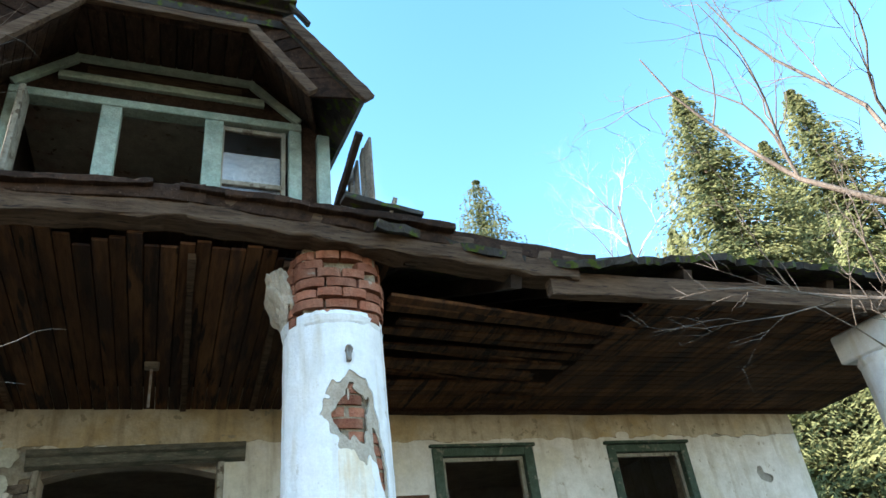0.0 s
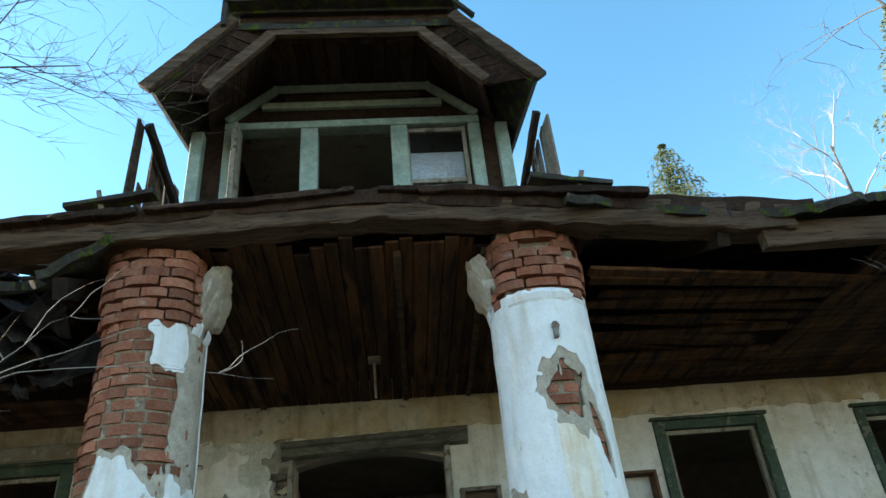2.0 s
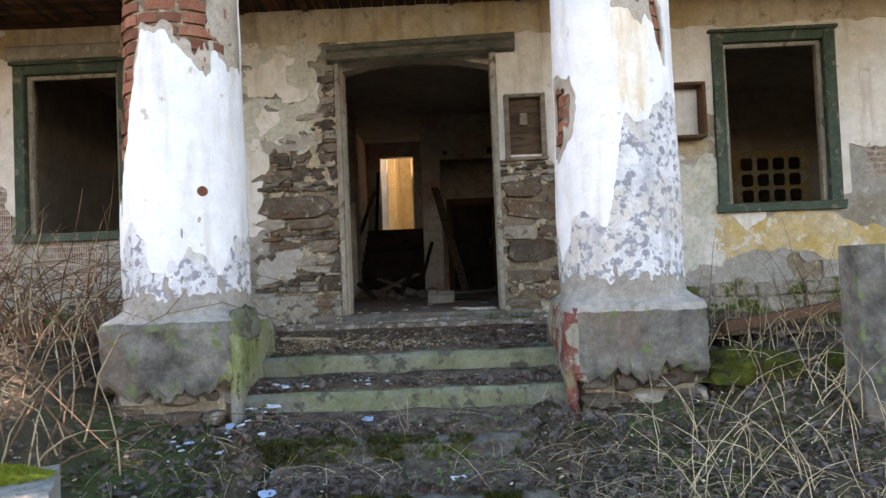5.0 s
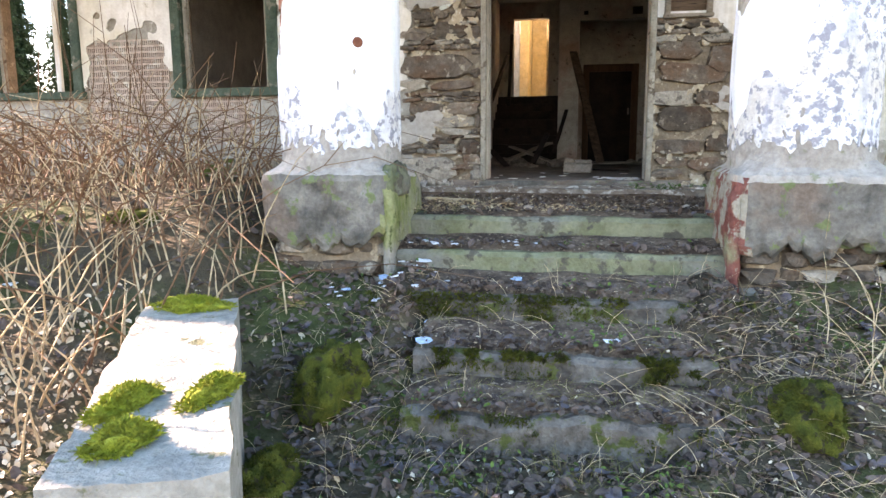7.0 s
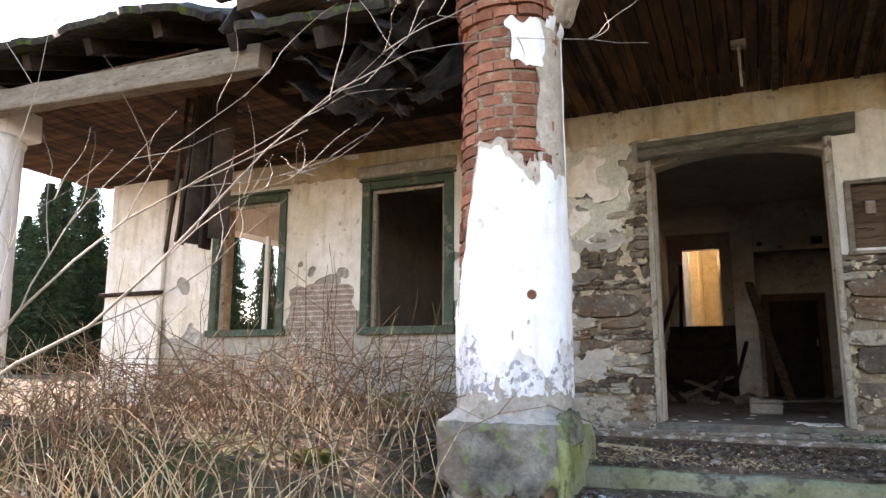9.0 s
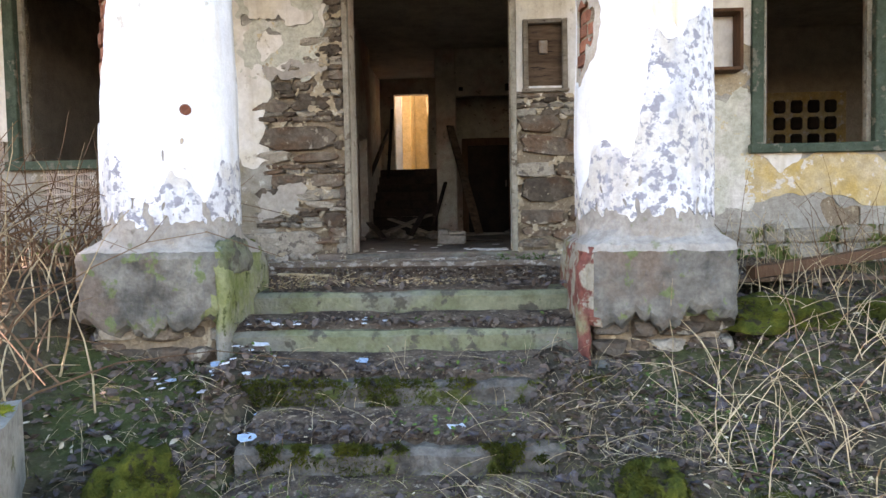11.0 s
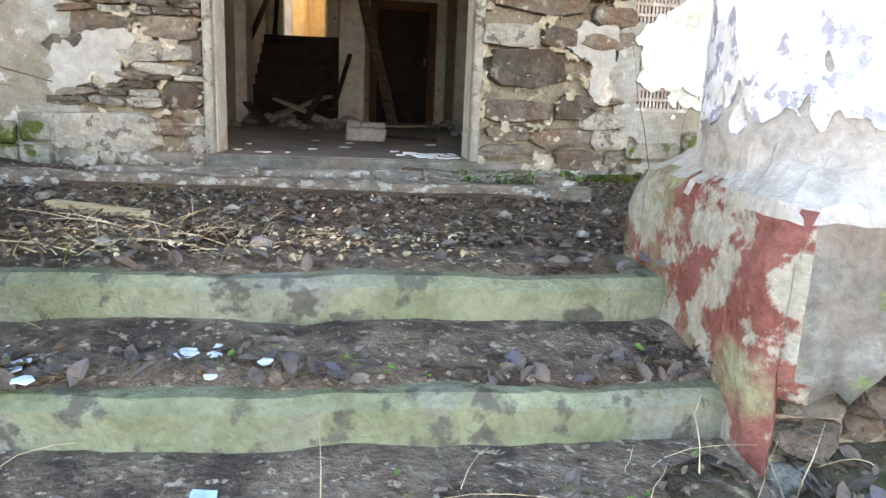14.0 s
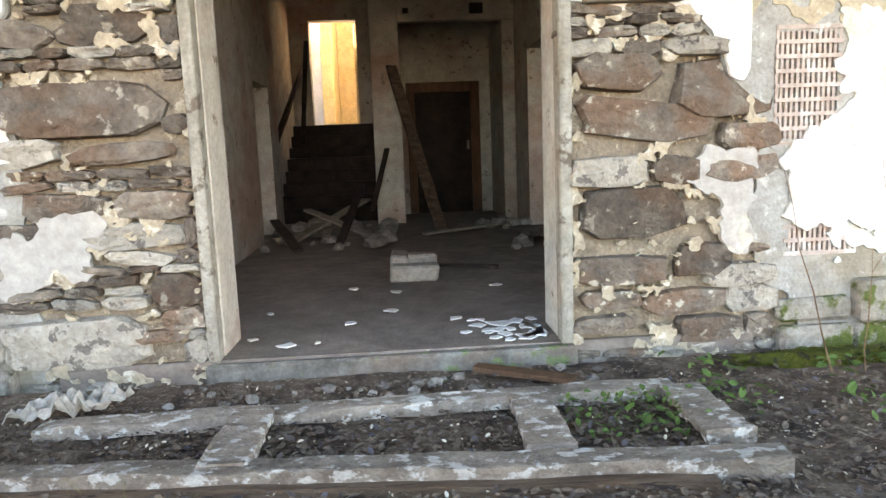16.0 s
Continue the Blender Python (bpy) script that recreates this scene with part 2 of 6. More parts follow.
M["twig"] = surf("pale_twigs", (0.3, 0.26, 0.22), (0.42, 0.37, 0.31), 5.0, 0.8, 0.2, 40)
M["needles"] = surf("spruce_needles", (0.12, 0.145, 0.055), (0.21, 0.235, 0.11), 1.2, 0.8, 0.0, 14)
# Darker copy of the needles, with the far forest's shade in its colour.
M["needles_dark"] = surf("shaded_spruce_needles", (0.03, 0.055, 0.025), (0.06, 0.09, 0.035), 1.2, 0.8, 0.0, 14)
M["inner"] = surf("dirty_interior_plaster", (0.48, 0.44, 0.37), (0.6, 0.56, 0.48), 2.0, 0.95, 0.3, 40, speck=(0.24, 0.18, 0.14), speck_at=0.62, third=(0.5, 0.36, 0.29))
M["yellow"] = surf("yellow_room_plaster", (0.8, 0.64, 0.34), (0.78, 0.66, 0.42), 2.0, 0.95, 0.3, 40)
M["floor"] = surf("dusty_hall_floor", (0.19, 0.15, 0.125), (0.29, 0.24, 0.2), 3.0, 0.75, 0.4, 50, speck=(0.34, 0.32, 0.3), speck_at=0.66)
M["rubble"] = surf("rubble_and_plaster", (0.24, 0.2, 0.17), (0.4, 0.36, 0.31), 8.0, 0.95, 0.7, 50, vary=0.4)
M["brown_wood"] = surf("brown_varnished_wood", (0.11, 0.055, 0.03), (0.16, 0.085, 0.05), 4.0, 0.7, 0.4, 50, stretch=(5, 5, 1))
M["metal"] = surf("rusty_metal", (0.3, 0.28, 0.26), (0.24, 0.17, 0.12), 20.0, 0.55, 0.3, 80, metal=0.6)
M["foam"] = surf("dirty_foam", (0.5, 0.46, 0.4), (0.38, 0.34, 0.29), 8.0, 0.95, 0.5, 60)
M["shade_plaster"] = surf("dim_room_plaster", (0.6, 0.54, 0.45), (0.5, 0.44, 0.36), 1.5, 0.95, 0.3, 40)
M["smear"] = surf("crumbling_lime_mortar", (0.56, 0.47, 0.34), (0.44, 0.37, 0.27), 8.0, 0.95, 0.9, 55, speck=(0.66, 0.61, 0.5), speck_at=0.57, speck_scale=15)
M["lintel"] = surf("weathered_grey_green_paint", (0.085, 0.095, 0.075), (0.19, 0.18, 0.145), 5.0, 0.8, 0.6, 60, speck=(0.3, 0.28, 0.22), speck_at=0.62, stretch=(1, 4, 4))
M["plank"] = surf("stained_brown_planks", (0.085, 0.04, 0.022), (0.19, 0.092, 0.042), 2.0, 0.8, 0.5, 45, stretch=(7, 0.6, 7), vary=0.5, speck=(0.03, 0.02, 0.016), speck_at=0.56, speck_scale=1.6, third=(0.06, 0.034, 0.025))
M["algae"] = surf("algae_covered_render", (0.17, 0.21, 0.07), (0.27, 0.29, 0.15), 5.0, 0.95, 0.7, 50, speck=(0.07, 0.085, 0.03), speck_at=0.56, speck_scale=7, third=(0.3, 0.29, 0.25))
M["crumb"] = surf("brown_leaf_crumbs", (0.11, 0.078, 0.058), (0.22, 0.165, 0.12), 30.0, 0.9, 0.2, 60)
# Twigs of the far crown, with sunlight put into their pale colour.
M["birch"] = surf("pale_sunlit_twigs", (0.55, 0.5, 0.46), (0.65, 0.6, 0.55), 5.0, 0.8, 0.1, 40)
glass = bpy.data.materials.new("dusty_glass")
glass.use_nodes = True
gp = glass.node_tree.nodes["Principled BSDF"]
gp.inputs["Transmission Weight"].default_value, gp.inputs["Roughness"].default_value = 1.0, 0.12
gp.inputs["Base Color"].default_value = (0.8, 0.82, 0.84, 1)
M["glass"] = glass


# ---- building helpers ----
R = random.Random(7)


def fin(name, bm, mat, parent=None, label="", smooth=False):
    me = bpy.data.meshes.new(name)
    bmesh.ops.recalc_face_normals(bm, faces=bm.faces)
    bm.to_mesh(me)
    bm.free()
    me.materials.append(M[mat])
    if smooth:
        me.polygons.foreach_set("use_smooth", [True] * len(me.polygons))
    ob = new(name, me)
    if parent:
        ob.parent = parent
    if label:
        ob["label"] = label
    return ob


part = fin


def raw(name, verts, faces, mat, parent=None, smooth=False):
    me = bpy.data.meshes.new(name)
    me.from_pydata([tuple(v) for v in verts], [], [tuple(f) for f in faces])
    me.materials.append(M[mat])
    if smooth:
        me.polygons.foreach_set("use_smooth", [True] * len(me.polygons))
    ob = new(name, me)
    if parent:
        ob.parent = parent
    return ob


def thing(name, label, category, group="", kind="", at=(0, 0, 0)):
    e = new(name)
    e.location = at
    return tagged(e, label, category, group, kind)


def add_box(bm, x0, x1, y0, y1, z0, z1, jit=0.0, bev=0.0, m=None):
    r = bmesh.ops.create_cube(bm, size=1.0)
    vs = r["verts"]
    for v in vs:
        v.co = Vector(((x0 + x1) / 2 + v.co.x * (x1 - x0), (y0 + y1) / 2 + v.co.y * (y1 - y0), (z0 + z1) / 2 + v.co.z * (z1 - z0)))
        if jit:
            v.co += Vector((R.uniform(-jit, jit), R.uniform(-jit, jit), R.uniform(-jit, jit)))
    if bev:
        es = list({e for v in vs for e in v.link_edges})
        out = bmesh.ops.bevel(bm, geom=es, offset=bev, segments=1, affect="EDGES")
        vs = list({v for f in out["faces"] for v in f.verts} | {v for v in vs if v.is_valid})
    if m is not None:
        bmesh.ops.transform(bm, matrix=m, verts=[v for v in vs if v.is_valid])
    return vs


def box(name, x0, x1, y0, y1, z0, z1, mat, parent=None, jit=0.0, bev=0.006, label="", m=None):
    bm = bmesh.new()
    add_box(bm, x0, x1, y0, y1, z0, z1, jit, bev, m)
    return fin(name, bm, mat, parent, label)


def beam(name, a, b, w, h, mat, parent=None, segs=10, rag=0.01, sag=0.0, label="", roll=0.0):
    """A timber from a to b, w wide and h high, with uneven worn edges and a sag."""
    a, b = Vector(a), Vector(b)
    d = (b - a).normalized()
    side = d.cross(Vector((0, 0, 1)))
    side = side.normalized() if side.length > 1e-3 else Vector((1, 0, 0))
    side = Matrix.Rotation(roll, 3, d) @ side
    up = side.cross(d).normalized()
    vs, fs = [], []
    prof = [(-.5, -.44), (-.44, -.5), (.44, -.5), (.5, -.44), (.5, .44), (.44, .5), (-.44, .5), (-.5, .44)]
    for i in range(segs + 1):
        t = i / segs
        c = a.lerp(b, t) - Vector((0, 0, sag * 4 * t * (1 - t)))
        jw, jh = R.uniform(-rag, rag), R.uniform(-rag, rag)
        for u, v in prof:
            vs.append(c + side * (u * (w + jw) + R.uniform(-rag, rag) * .3) + up * (v * (h + jh) + R.uniform(-rag, rag) * .5))
    k = len(prof)
    for i in range(segs):
        for j in range(k):
            fs.append((i * k + j, i * k + (j + 1) % k, (i + 1) * k + (j + 1) % k, (i + 1) * k + j))
    fs.append(tuple(range(k))[::-1])
    fs.append(tuple(segs * k + j for j in range(k)))
    ob = raw(name, vs, fs, mat, parent)
    if label:
        ob["label"] = label
    return ob


def n3(x, y, z=0.0):
    return noise.noise(Vector((x, y, z)))


def fbm(x, y, z=0.0):
    return n3(x, y, z) + 0.5 * n3(2.1 * x, 2.1 * y, z + 3) + 0.25 * n3(4.3 * x, 4.3 * y, z + 7)


def tube(vs, fs, pts, radii, k=5):
    """Adds a bent tapering tube to the lists of vertices and faces."""
    base = len(vs)
    for i, p in enumerate(pts):
        p = Vector(p)
        d = (Vector(pts[min(i + 1, len(pts) - 1)]) - Vector(pts[max(i - 1, 0)]))
        d = d.normalized() if d.length > 1e-6 else Vector((0, 0, 1))
        s = d.orthogonal().normalized()
        u = d.cross(s)
        for j in range(k):
            a = 2 * math.pi * j / k
            vs.append(p + (s * math.cos(a) + u * math.sin(a)) * radii[i])
    for i in range(len(pts) - 1):
        for j in range(k):
            fs.append((base + i * k + j, base + i * k + (j + 1) % k, base + (i + 1) * k + (j + 1) % k, base + (i + 1) * k + j))


def relax(vs, fs, rounds=3):
    """Softens the stepped outline of a broken layer."""
    count = {}
    for f in fs:
        for a, b in zip(f, f[1:] + f[:1]):
            e = (min(a, b), max(a, b))
            count[e] = count.get(e, 0) + 1
    near = {}
    for (a, b), c in count.items():
        if c == 1:
            near.setdefault(a, []).append(b)
            near.setdefault(b, []).append(a)
    for _ in range(rounds):
        old = list(vs)
        for v, ns in near.items():
            vs[v] = tuple(.4 * old[v][k] + .6 * sum(old[q][k] for q in ns) / len(ns) for k in range(3))
    return vs


# ---- ground ----
def smooth(t):
    t = max(0.0, min(1.0, t))
    return t * t * (3 - 2 * t)


STEP_Y = [-2.52, -2.88, -3.33, -3.75, -4.10]
STEP_Z = [-0.09, -0.255, -0.42, -0.585, -0.75]


def height(x, y):
    bank = -0.14 - 0.76 * smooth((-2.3 - y) / 2.4)
    far = 0.25 * fbm(x * 0.05, y * 0.05) * smooth((abs(x) + abs(y) - 14) / 20)
    rough = 0.05 * fbm(x * 1.3, y * 1.3) + 0.02 * fbm(x * 5, y * 5)
    h = bank + far + rough
    if 0.8 < abs(x) < 2.0 and -3.9 < y < -2.6:
        h -= 0.12 * smooth((abs(x) - 0.8) / 0.2) * smooth((2.0 - abs(x)) / 0.3) * smooth((y + 3.9) / 0.5)
    if -1.15 < x < 1.15 and y < -2.3:
        mid = 1 - smooth((abs(x + 0.03 * math.sin(y * 7)) - (0.9 if y > -3.0 else 0.5)) / 0.25)
        k = -0.2 - 0.4 * (-2.5 - y)
        h = h * (1 - mid) + mid * min(h, max(k - 0.16, -0.88 + rough))
    if x < -1.2:
        h += 0.16 * smooth((-1.2 - x) / 1.2) * smooth((y + 6.5) / 2.0)
    if y > 0.05 and -8.3 < x < 8.3 and y < 12:
        h = min(h, -0.3)
    return h


def grid_axis(lo, hi, step, far):
    a = list(np.arange(lo, hi + step / 2, step))
    out, s, v = [], step, hi
    while v < far:
        s *= 1.35
        v += s
        out.append(v)
    neg, s, v = [], step, lo
    while v > -far:
        s *= 1.35
        v -= s
        neg.append(v)
    return neg[::-1] + a + out


gx, gy = grid_axis(-6, 5, 0.07, 900), grid_axis(-8, 0.2, 0.07, 900)
gv = [(x, y, height(x, y)) for y in gy for x in gx]
gf = [(j * len(gx) + i, j * len(gx) + i + 1, (j + 1) * len(gx) + i + 1, (j + 1) * len(gx) + i) for j in range(len(gy) - 1) for i in range(len(gx) - 1)]
tagged(raw("ground", gv, gf, "ground", smooth=True), "overgrown bank of leaf litter, soil and moss", "ground", kind="structure")

# ---- facade wall ----
WIN = [(-6.25, -5.13), (-4.01, -2.88), (2.96, 4.13), (5.16, 6.28)]
WZ0, WZ1 = 0.90, 2.63
DX0, DX1, DZ1 = -0.775, 0.79, 2.58
XL, XR, TOP, THICK = -8.05, 8.15, 3.15, 0.32
NICHE = (0.90, 1.25, 1.51, 2.10)
front = thing("wall_front", "crumbling stone wall with peeling white plaster", "wall", kind="structure")


def wall_boxes(name, holes, x0, x1, z0, z1, y0, y1, mat, parent, axis="x"):
    """A thick wall between x0 and x1 with openings right through it."""
    cuts = sorted(holes)
    x = x0
    bm = bmesh.new()

    def put(a, b, c, d):
        if b - a > 1e-4 and d - c > 1e-4:
            if axis == "x":
                add_box(bm, a, b, y0, y1, c, d)
            else:
                add_box(bm, y0, y1, a, b, c, d)
    for a, b, c, d in cuts:
        put(x, a, z0, z1)
        put(a, b, z0, c)
        put(a, b, d, z1)
        x = b
    put(x, x1, z0, z1)
    return fin(name, bm, mat, parent)


holes = [(a, b, WZ0, WZ1) for a, b in WIN] + [(DX0, DX1, -0.6, DZ1)]
wall_boxes("masonry", holes, XL, XR, -0.6, TOP, 0.0, THICK, "mortar", front)


def bare_stone(x, z):
    """How far a spot of the facade lies inside the bare stonework (positive: bare)."""
    wob = 0.16 * fbm(x * 2.2, z * 2.2, 4) + 0.07 * fbm(x * 9, z * 9, 2)
    left = min(x + 1.55, -0.70 - x, 2.02 - 0.25 * smooth((-0.85 - x) / 0.5) - z)
    right = min(x - 0.75, 1.62 + 0.25 * smooth((0.6 - z) / 0.6) - x, 1.45 - 0.35 * smooth((x - 1.3) / 0.3) - z)
    strip = min(x + 0.96, -0.7 - x, 2.5 - z)
    return max(left + wob, right + wob, strip + 0.3 * wob)


def bare_low(x, z):
    """Lower zone where the white coat has come off."""
    edge = 1.0 + 0.3 * fbm(x * 0.8, 0.3, 9) + 0.12 * fbm(x * 3, z * 3, 5)
    if -4.95 < x < -4.3:
        edge += 0.45
    if x > 2.4:
        edge = 0.92 + 0.3 * fbm(x * 0.9, 1.3, 9) + 0.15 * fbm(x * 3, z * 3, 6)
        if x > 4.25:
            edge += 0.55
    if x < -7.0:
        edge = 1.05 + 0.4 * fbm(x * 2, z * 2, 5)
    if 1.6 < x < 2.96:
        edge = 1.75 + 0.3 * fbm(x * 2, z * 2, 11)
    return edge - z


def lath_zone(x, z):
    a = min(x + 5.05, -4.12 - x, 1.42 - z, z - 0.5) + 0.1 * fbm(x * 4, z * 4, 8)
    b = min(x - 1.73, 2.0 - x, 1.32 - z, z - 0.86) + 0.01 * fbm(x * 6, z * 6, 8)
    c = min(x - 1.8, 2.1 - x, 0.5 - z, z - 0.36) + 0.04 * fbm(x * 6, z * 6, 3)
    d = min(x - 4.45, 5.2 - x, 1.45 - z, z - 1.2) + 0.05 * fbm(x * 6, z * 6, 3)
    e = min(x + 3.7, -3.2 - x, 0.85 - z, z - 0.4) + 0.05 * fbm(x * 6, z * 6, 3)
    return max(a, b, c, d, e)


def coat(name, keep, mat, y, thick, res, x0=XL, x1=XR, z0=-0.3, z1=TOP, parent=front, label=""):
    """A layer of plaster with a broken outline, wherever keep(x, z) holds."""
    nx, nz = int((x1 - x0) / res), int((z1 - z0) / res)
    xs, zs = [x0 + res * i for i in range(nx + 1)], [z0 + res * j for j in range(nz + 1)]
    vs, ids, fs = [], {}, []

    def vid(i, j):
        if (i, j) not in ids:
            ids[(i, j)] = len(vs)
            x, z = xs[i], zs[j]
            vs.append((x + 0.3 * res * n3(i * 1.7, j * 1.7), y - 0.006 * fbm(x * 2.5, z * 2.5, y * 50), z + 0.3 * res * n3(i * 1.7, j * 1.7, 5)))
        return ids[(i, j)]
    for i in range(nx):
        x = xs[i] + res / 2
        for j in range(nz):
            z = zs[j] + res / 2
            if any(a - 0.005 < x < b + 0.005 and c - 0.005 < z < d + 0.005 for a, b, c, d in holes):
                continue
            if NICHE[0] < x < NICHE[1] and NICHE[2] < z < NICHE[3]:
                continue
            if keep(x, z):
                fs.append((vid(i, j), vid(i + 1, j), vid(i + 1, j + 1), vid(i, j + 1)))
    ob = raw(name, relax(vs, fs, 2), fs, mat, parent)
    sol = ob.modifiers.new("thickness", "SOLIDIFY")
    sol.thickness, sol.offset = thick, -1.0
    if label:
        ob["label"] = label
    return ob


def is_white(x, z):
    if bare_stone(x, z) > 0 or bare_low(x, z) > 0 or lath_zone(x, z) > 0:
        return False
    if -1.75 < x < -0.78 and z > 2.05 and fbm(x * 1.8, z * 1.8, 21) > -0.02:
        return False
    return fbm(x * 1.6, z * 1.6, 31) < 0.62


def is_cream(x, z):
    return z > 2.72 + 0.06 * fbm(x * 3, z * 3, 17) and not is_white_hole(x, z)


def is_white_hole(x, z):
    return fbm(x * 1.1, z * 2, 41) > 0.55


def is_grey(x, z):
    return bare_stone(x, z) < 0.03 and lath_zone(x, z) < 0 and fbm(x * 1.2, z * 1.2, 51) < 0.6


def is_patch(x, z):
    """Smooth grey patches left on the stonework."""
    p = [(-1.42, .52, .3, .15), (-1.25, 1.72, .3, .1), (1.5, .76, .14, .1), (-1.45, 2.0, .22, .14), (1.6, .5, .12, .14)]
    w = 0.75 * fbm(x * 4, z * 4, 61) + 0.35 * fbm(x * 13, z * 13, 62)
    return any(((x - a) / c) ** 2 + ((z - b) / d) ** 2 < 1 + w * 2.2 for a, b, c, d in p)


def is_ochre(x, z):
    return 2.9 < x < 6.6 and 0.35 < z < 0.85 and min(z - 0.42, 0.78 - z) + 0.2 * fbm(x * 1.6, z * 2, 71) > 0 and bare_low(x, z) > 0


coat("undercoat", is_grey, "grey", -0.022, 0.02, 0.022, label="grey undercoat showing where the plaster fell")
coat("plaster", lambda x, z: is_white(x, z) and not is_cream(x, z), "white", -0.042, 0.02, 0.018, label="white plaster with a broken edge")
coat("upper_plaster", lambda x, z: is_cream(x, z), "cream", -0.046, 0.02, 0.03, label="cream stained plaster under the eaves")
coat("patch", lambda x, z: is_patch(x, z) and bare_stone(x, z) > 0, "patch_render", -0.055, 0.03, 0.013, -1.8, 1.9, 0, 2.2, label="smooth grey render patch")
coat("ochre_coat", is_ochre, "ochre", -0.034, 0.014, 0.026, 2.4, 6.8, 0.2, 1.0, label="ochre plaster patch")
coat("pale_patch", lambda x, z: min(x - 1.78, 2.5 - x, .86 - z, z - .46) + .1 * fbm(x * 5, z * 5, 77) + .03 * fbm(x * 22, z * 22, 78) > 0, "white", -0.05, 0.02, 0.01, 1.6, 2.7, 0.3, 1.0, label="white plaster patch")
coat("pale_green_coat", lambda x, z: min(x - 2.02, 2.96 - x, 1.42 - z, z - .3) + .12 * fbm(x * 5, z * 5, 79) + .05 * fbm(x * 18, z * 18, 80) > 0, "mint_plaster", -0.034, 0.012, 0.012, 1.9, 3.0, 0.2, 1.6, label="pale green mottled plaster")
coat("beige_coat", lambda x, z: min(x - 1.5, 2.98 - x, 2.6 - z, z - 1.4) + .12 * fbm(x * 5, z * 5, 81) > 0 and fbm(x * 3, z * 3, 90) < .3, "ochre_pale", -0.03, 0.01, 0.014, 1.4, 3.0, 1.2, 2.7, label="beige flaking plaster")
coat("mint_patch", lambda x, z: min(x + 1.75, -.98 - x, 2.75 - z, z - 1.75) + .22 * fbm(x * 4, z * 4, 82) > 0 and fbm(x * 3, z * 3, 91) < .35, "mint_plaster", -0.046, 0.012, 0.014, -1.9, -.8, 1.6, 2.9, label="pale mint plaster patch")
pr = random.Random(3)
for xa, xb in ((XL, -1.6), (1.75, XR)):
    x = xa
    while x < xb:
        w = pr.uniform(.16, .5)
        for z0, z1 in ((-.4, .02), (.03, pr.uniform(.14, .22))):
            box("plinth_stone", x, min(x + w, xb) - .012, -.05 - pr.uniform(0, .05), 0.0, z0, z1, "plinth", front, 0.012, 0.02)
        x += w
box("corner_pier", XL - 0.05, -7.07, -0.12, -0.05, -0.3, 3.02, "white", front, 0.004, 0.01, "white corner pier with flaking plaster")
box("ledge", XL - 0.08, -7.0, -0.2, -0.12, 1.42, 1.47, "wood_dark", front, 0.006)

# other outer walls
left_wall = thing("wall_left", "plastered end wall with a window opening", "wall", kind="structure")
wall_boxes("masonry", [(0.9, 3.7, 0.6, 2.7)], THICK, 12.0, -0.6, TOP, XL, XL + 0.4, "white", left_wall, "y")
right_wall = thing("wall_right", "plastered end wall", "wall", kind="structure")
wall_boxes("masonry", [], THICK, 12.0, -0.6, TOP, XR - 0.4, XR, "white", right_wall, "y")
back_wall = thing("wall_back", "rear wall with an open window", "wall", kind="structure")
wall_boxes("masonry", [(-4.4, -3.0, 1.9, 4.2)], XL + 0.4, XR - 0.4, -0.6, 4.6, 12.0, 12.4, "white", back_wall)

# ---- inside ----
HL, HR, HB = -1.30, 1.50, 6.4
for nm, x0, x1, y0, y1 in (("wall_hall_left", HL - 0.15, HL, THICK, 5.2), ("wall_hall_right", HR, HR + 0.15, THICK, HB)):
    w = thing(nm, "stained interior plaster wall of the hall", "wall", kind="structure")
    wall_boxes("masonry", [(3.7, 4.5, -0.3, 1.9)] if nm.endswith("right") else [(3.9, 4.7, -0.3, 1.6)], y0, y1, -0.3, TOP, x0, x1, "inner", w, "y")
hb = thing("wall_hall_back", "inner wall of the hall with an arched recess", "wall", kind="structure")
wall_boxes("masonry", [(0.22, 1.2, -0.3, 1.75)], 0.12, HR, -0.3, TOP, HB, HB + 0.25, "inner", hb)
box("pier", -0.20, 0.14, 5.3, 5.6, -0.3, TOP, "inner", hb, 0.004, 0.01)
box("arch_head", 0.14, HR, 5.3, 5.45, 2.35, TOP, "inner", hb, 0.0, 0.01)
box("stair_cheek", -1.62, -1.47, 5.2, 7.8, -0.3, TOP, "inner", hb, 0.0, 0.01)
box("stair_cheek", -0.2, -0.05, 5.6, 7.8, -0.3, TOP, "inner", hb, 0.0, 0.01)
box("recess_side", 1.35, HR, 5.3, HB, -0.3, 2.35, "inner", hb, 0.0, 0.01)
yr = thing("wall_yellow_room", "yellow plaster walls of the rear room", "wall", kind="structure")
wall_boxes("masonry", [(-1.18, -0.47, 1.3, 2.84)], -5.0, 1.5, -0.3, 4.6, 7.8, 8.0, "inner", yr)
box("side", -1.2, -1.0, 9.6, 12.0, 1.2, 4.6, "yellow", yr, 0, 0.01)
box("side", 0.2, 0.4, 8.0, 12.0, 1.2, 4.6, "yellow", yr, 0, 0.01)
box("far_side", -1.0, 0.2, 11.0, 11.2, 1.2, 4.6, "yellow", yr, 0, 0.01)
box("side", -5.0, -4.8, 8.0, 12.0, 1.2, 4.6, "yellow", yr, 0, 0.01)
tagged(box("floor_rear", -5.0, 1.5, 7.8, 12.0, 1.1, 1.28, "floor", bev=0), "dusty floor of the rear room", "floor", kind="structure")
tagged(box("floor", HL - 0.15, HR + 0.15, -0.04, HB + 1.4, -0.12, 0.0, "floor", jit=0.0, bev=0.012), "dusty grey cement floor of the hall", "floor", kind="structure")
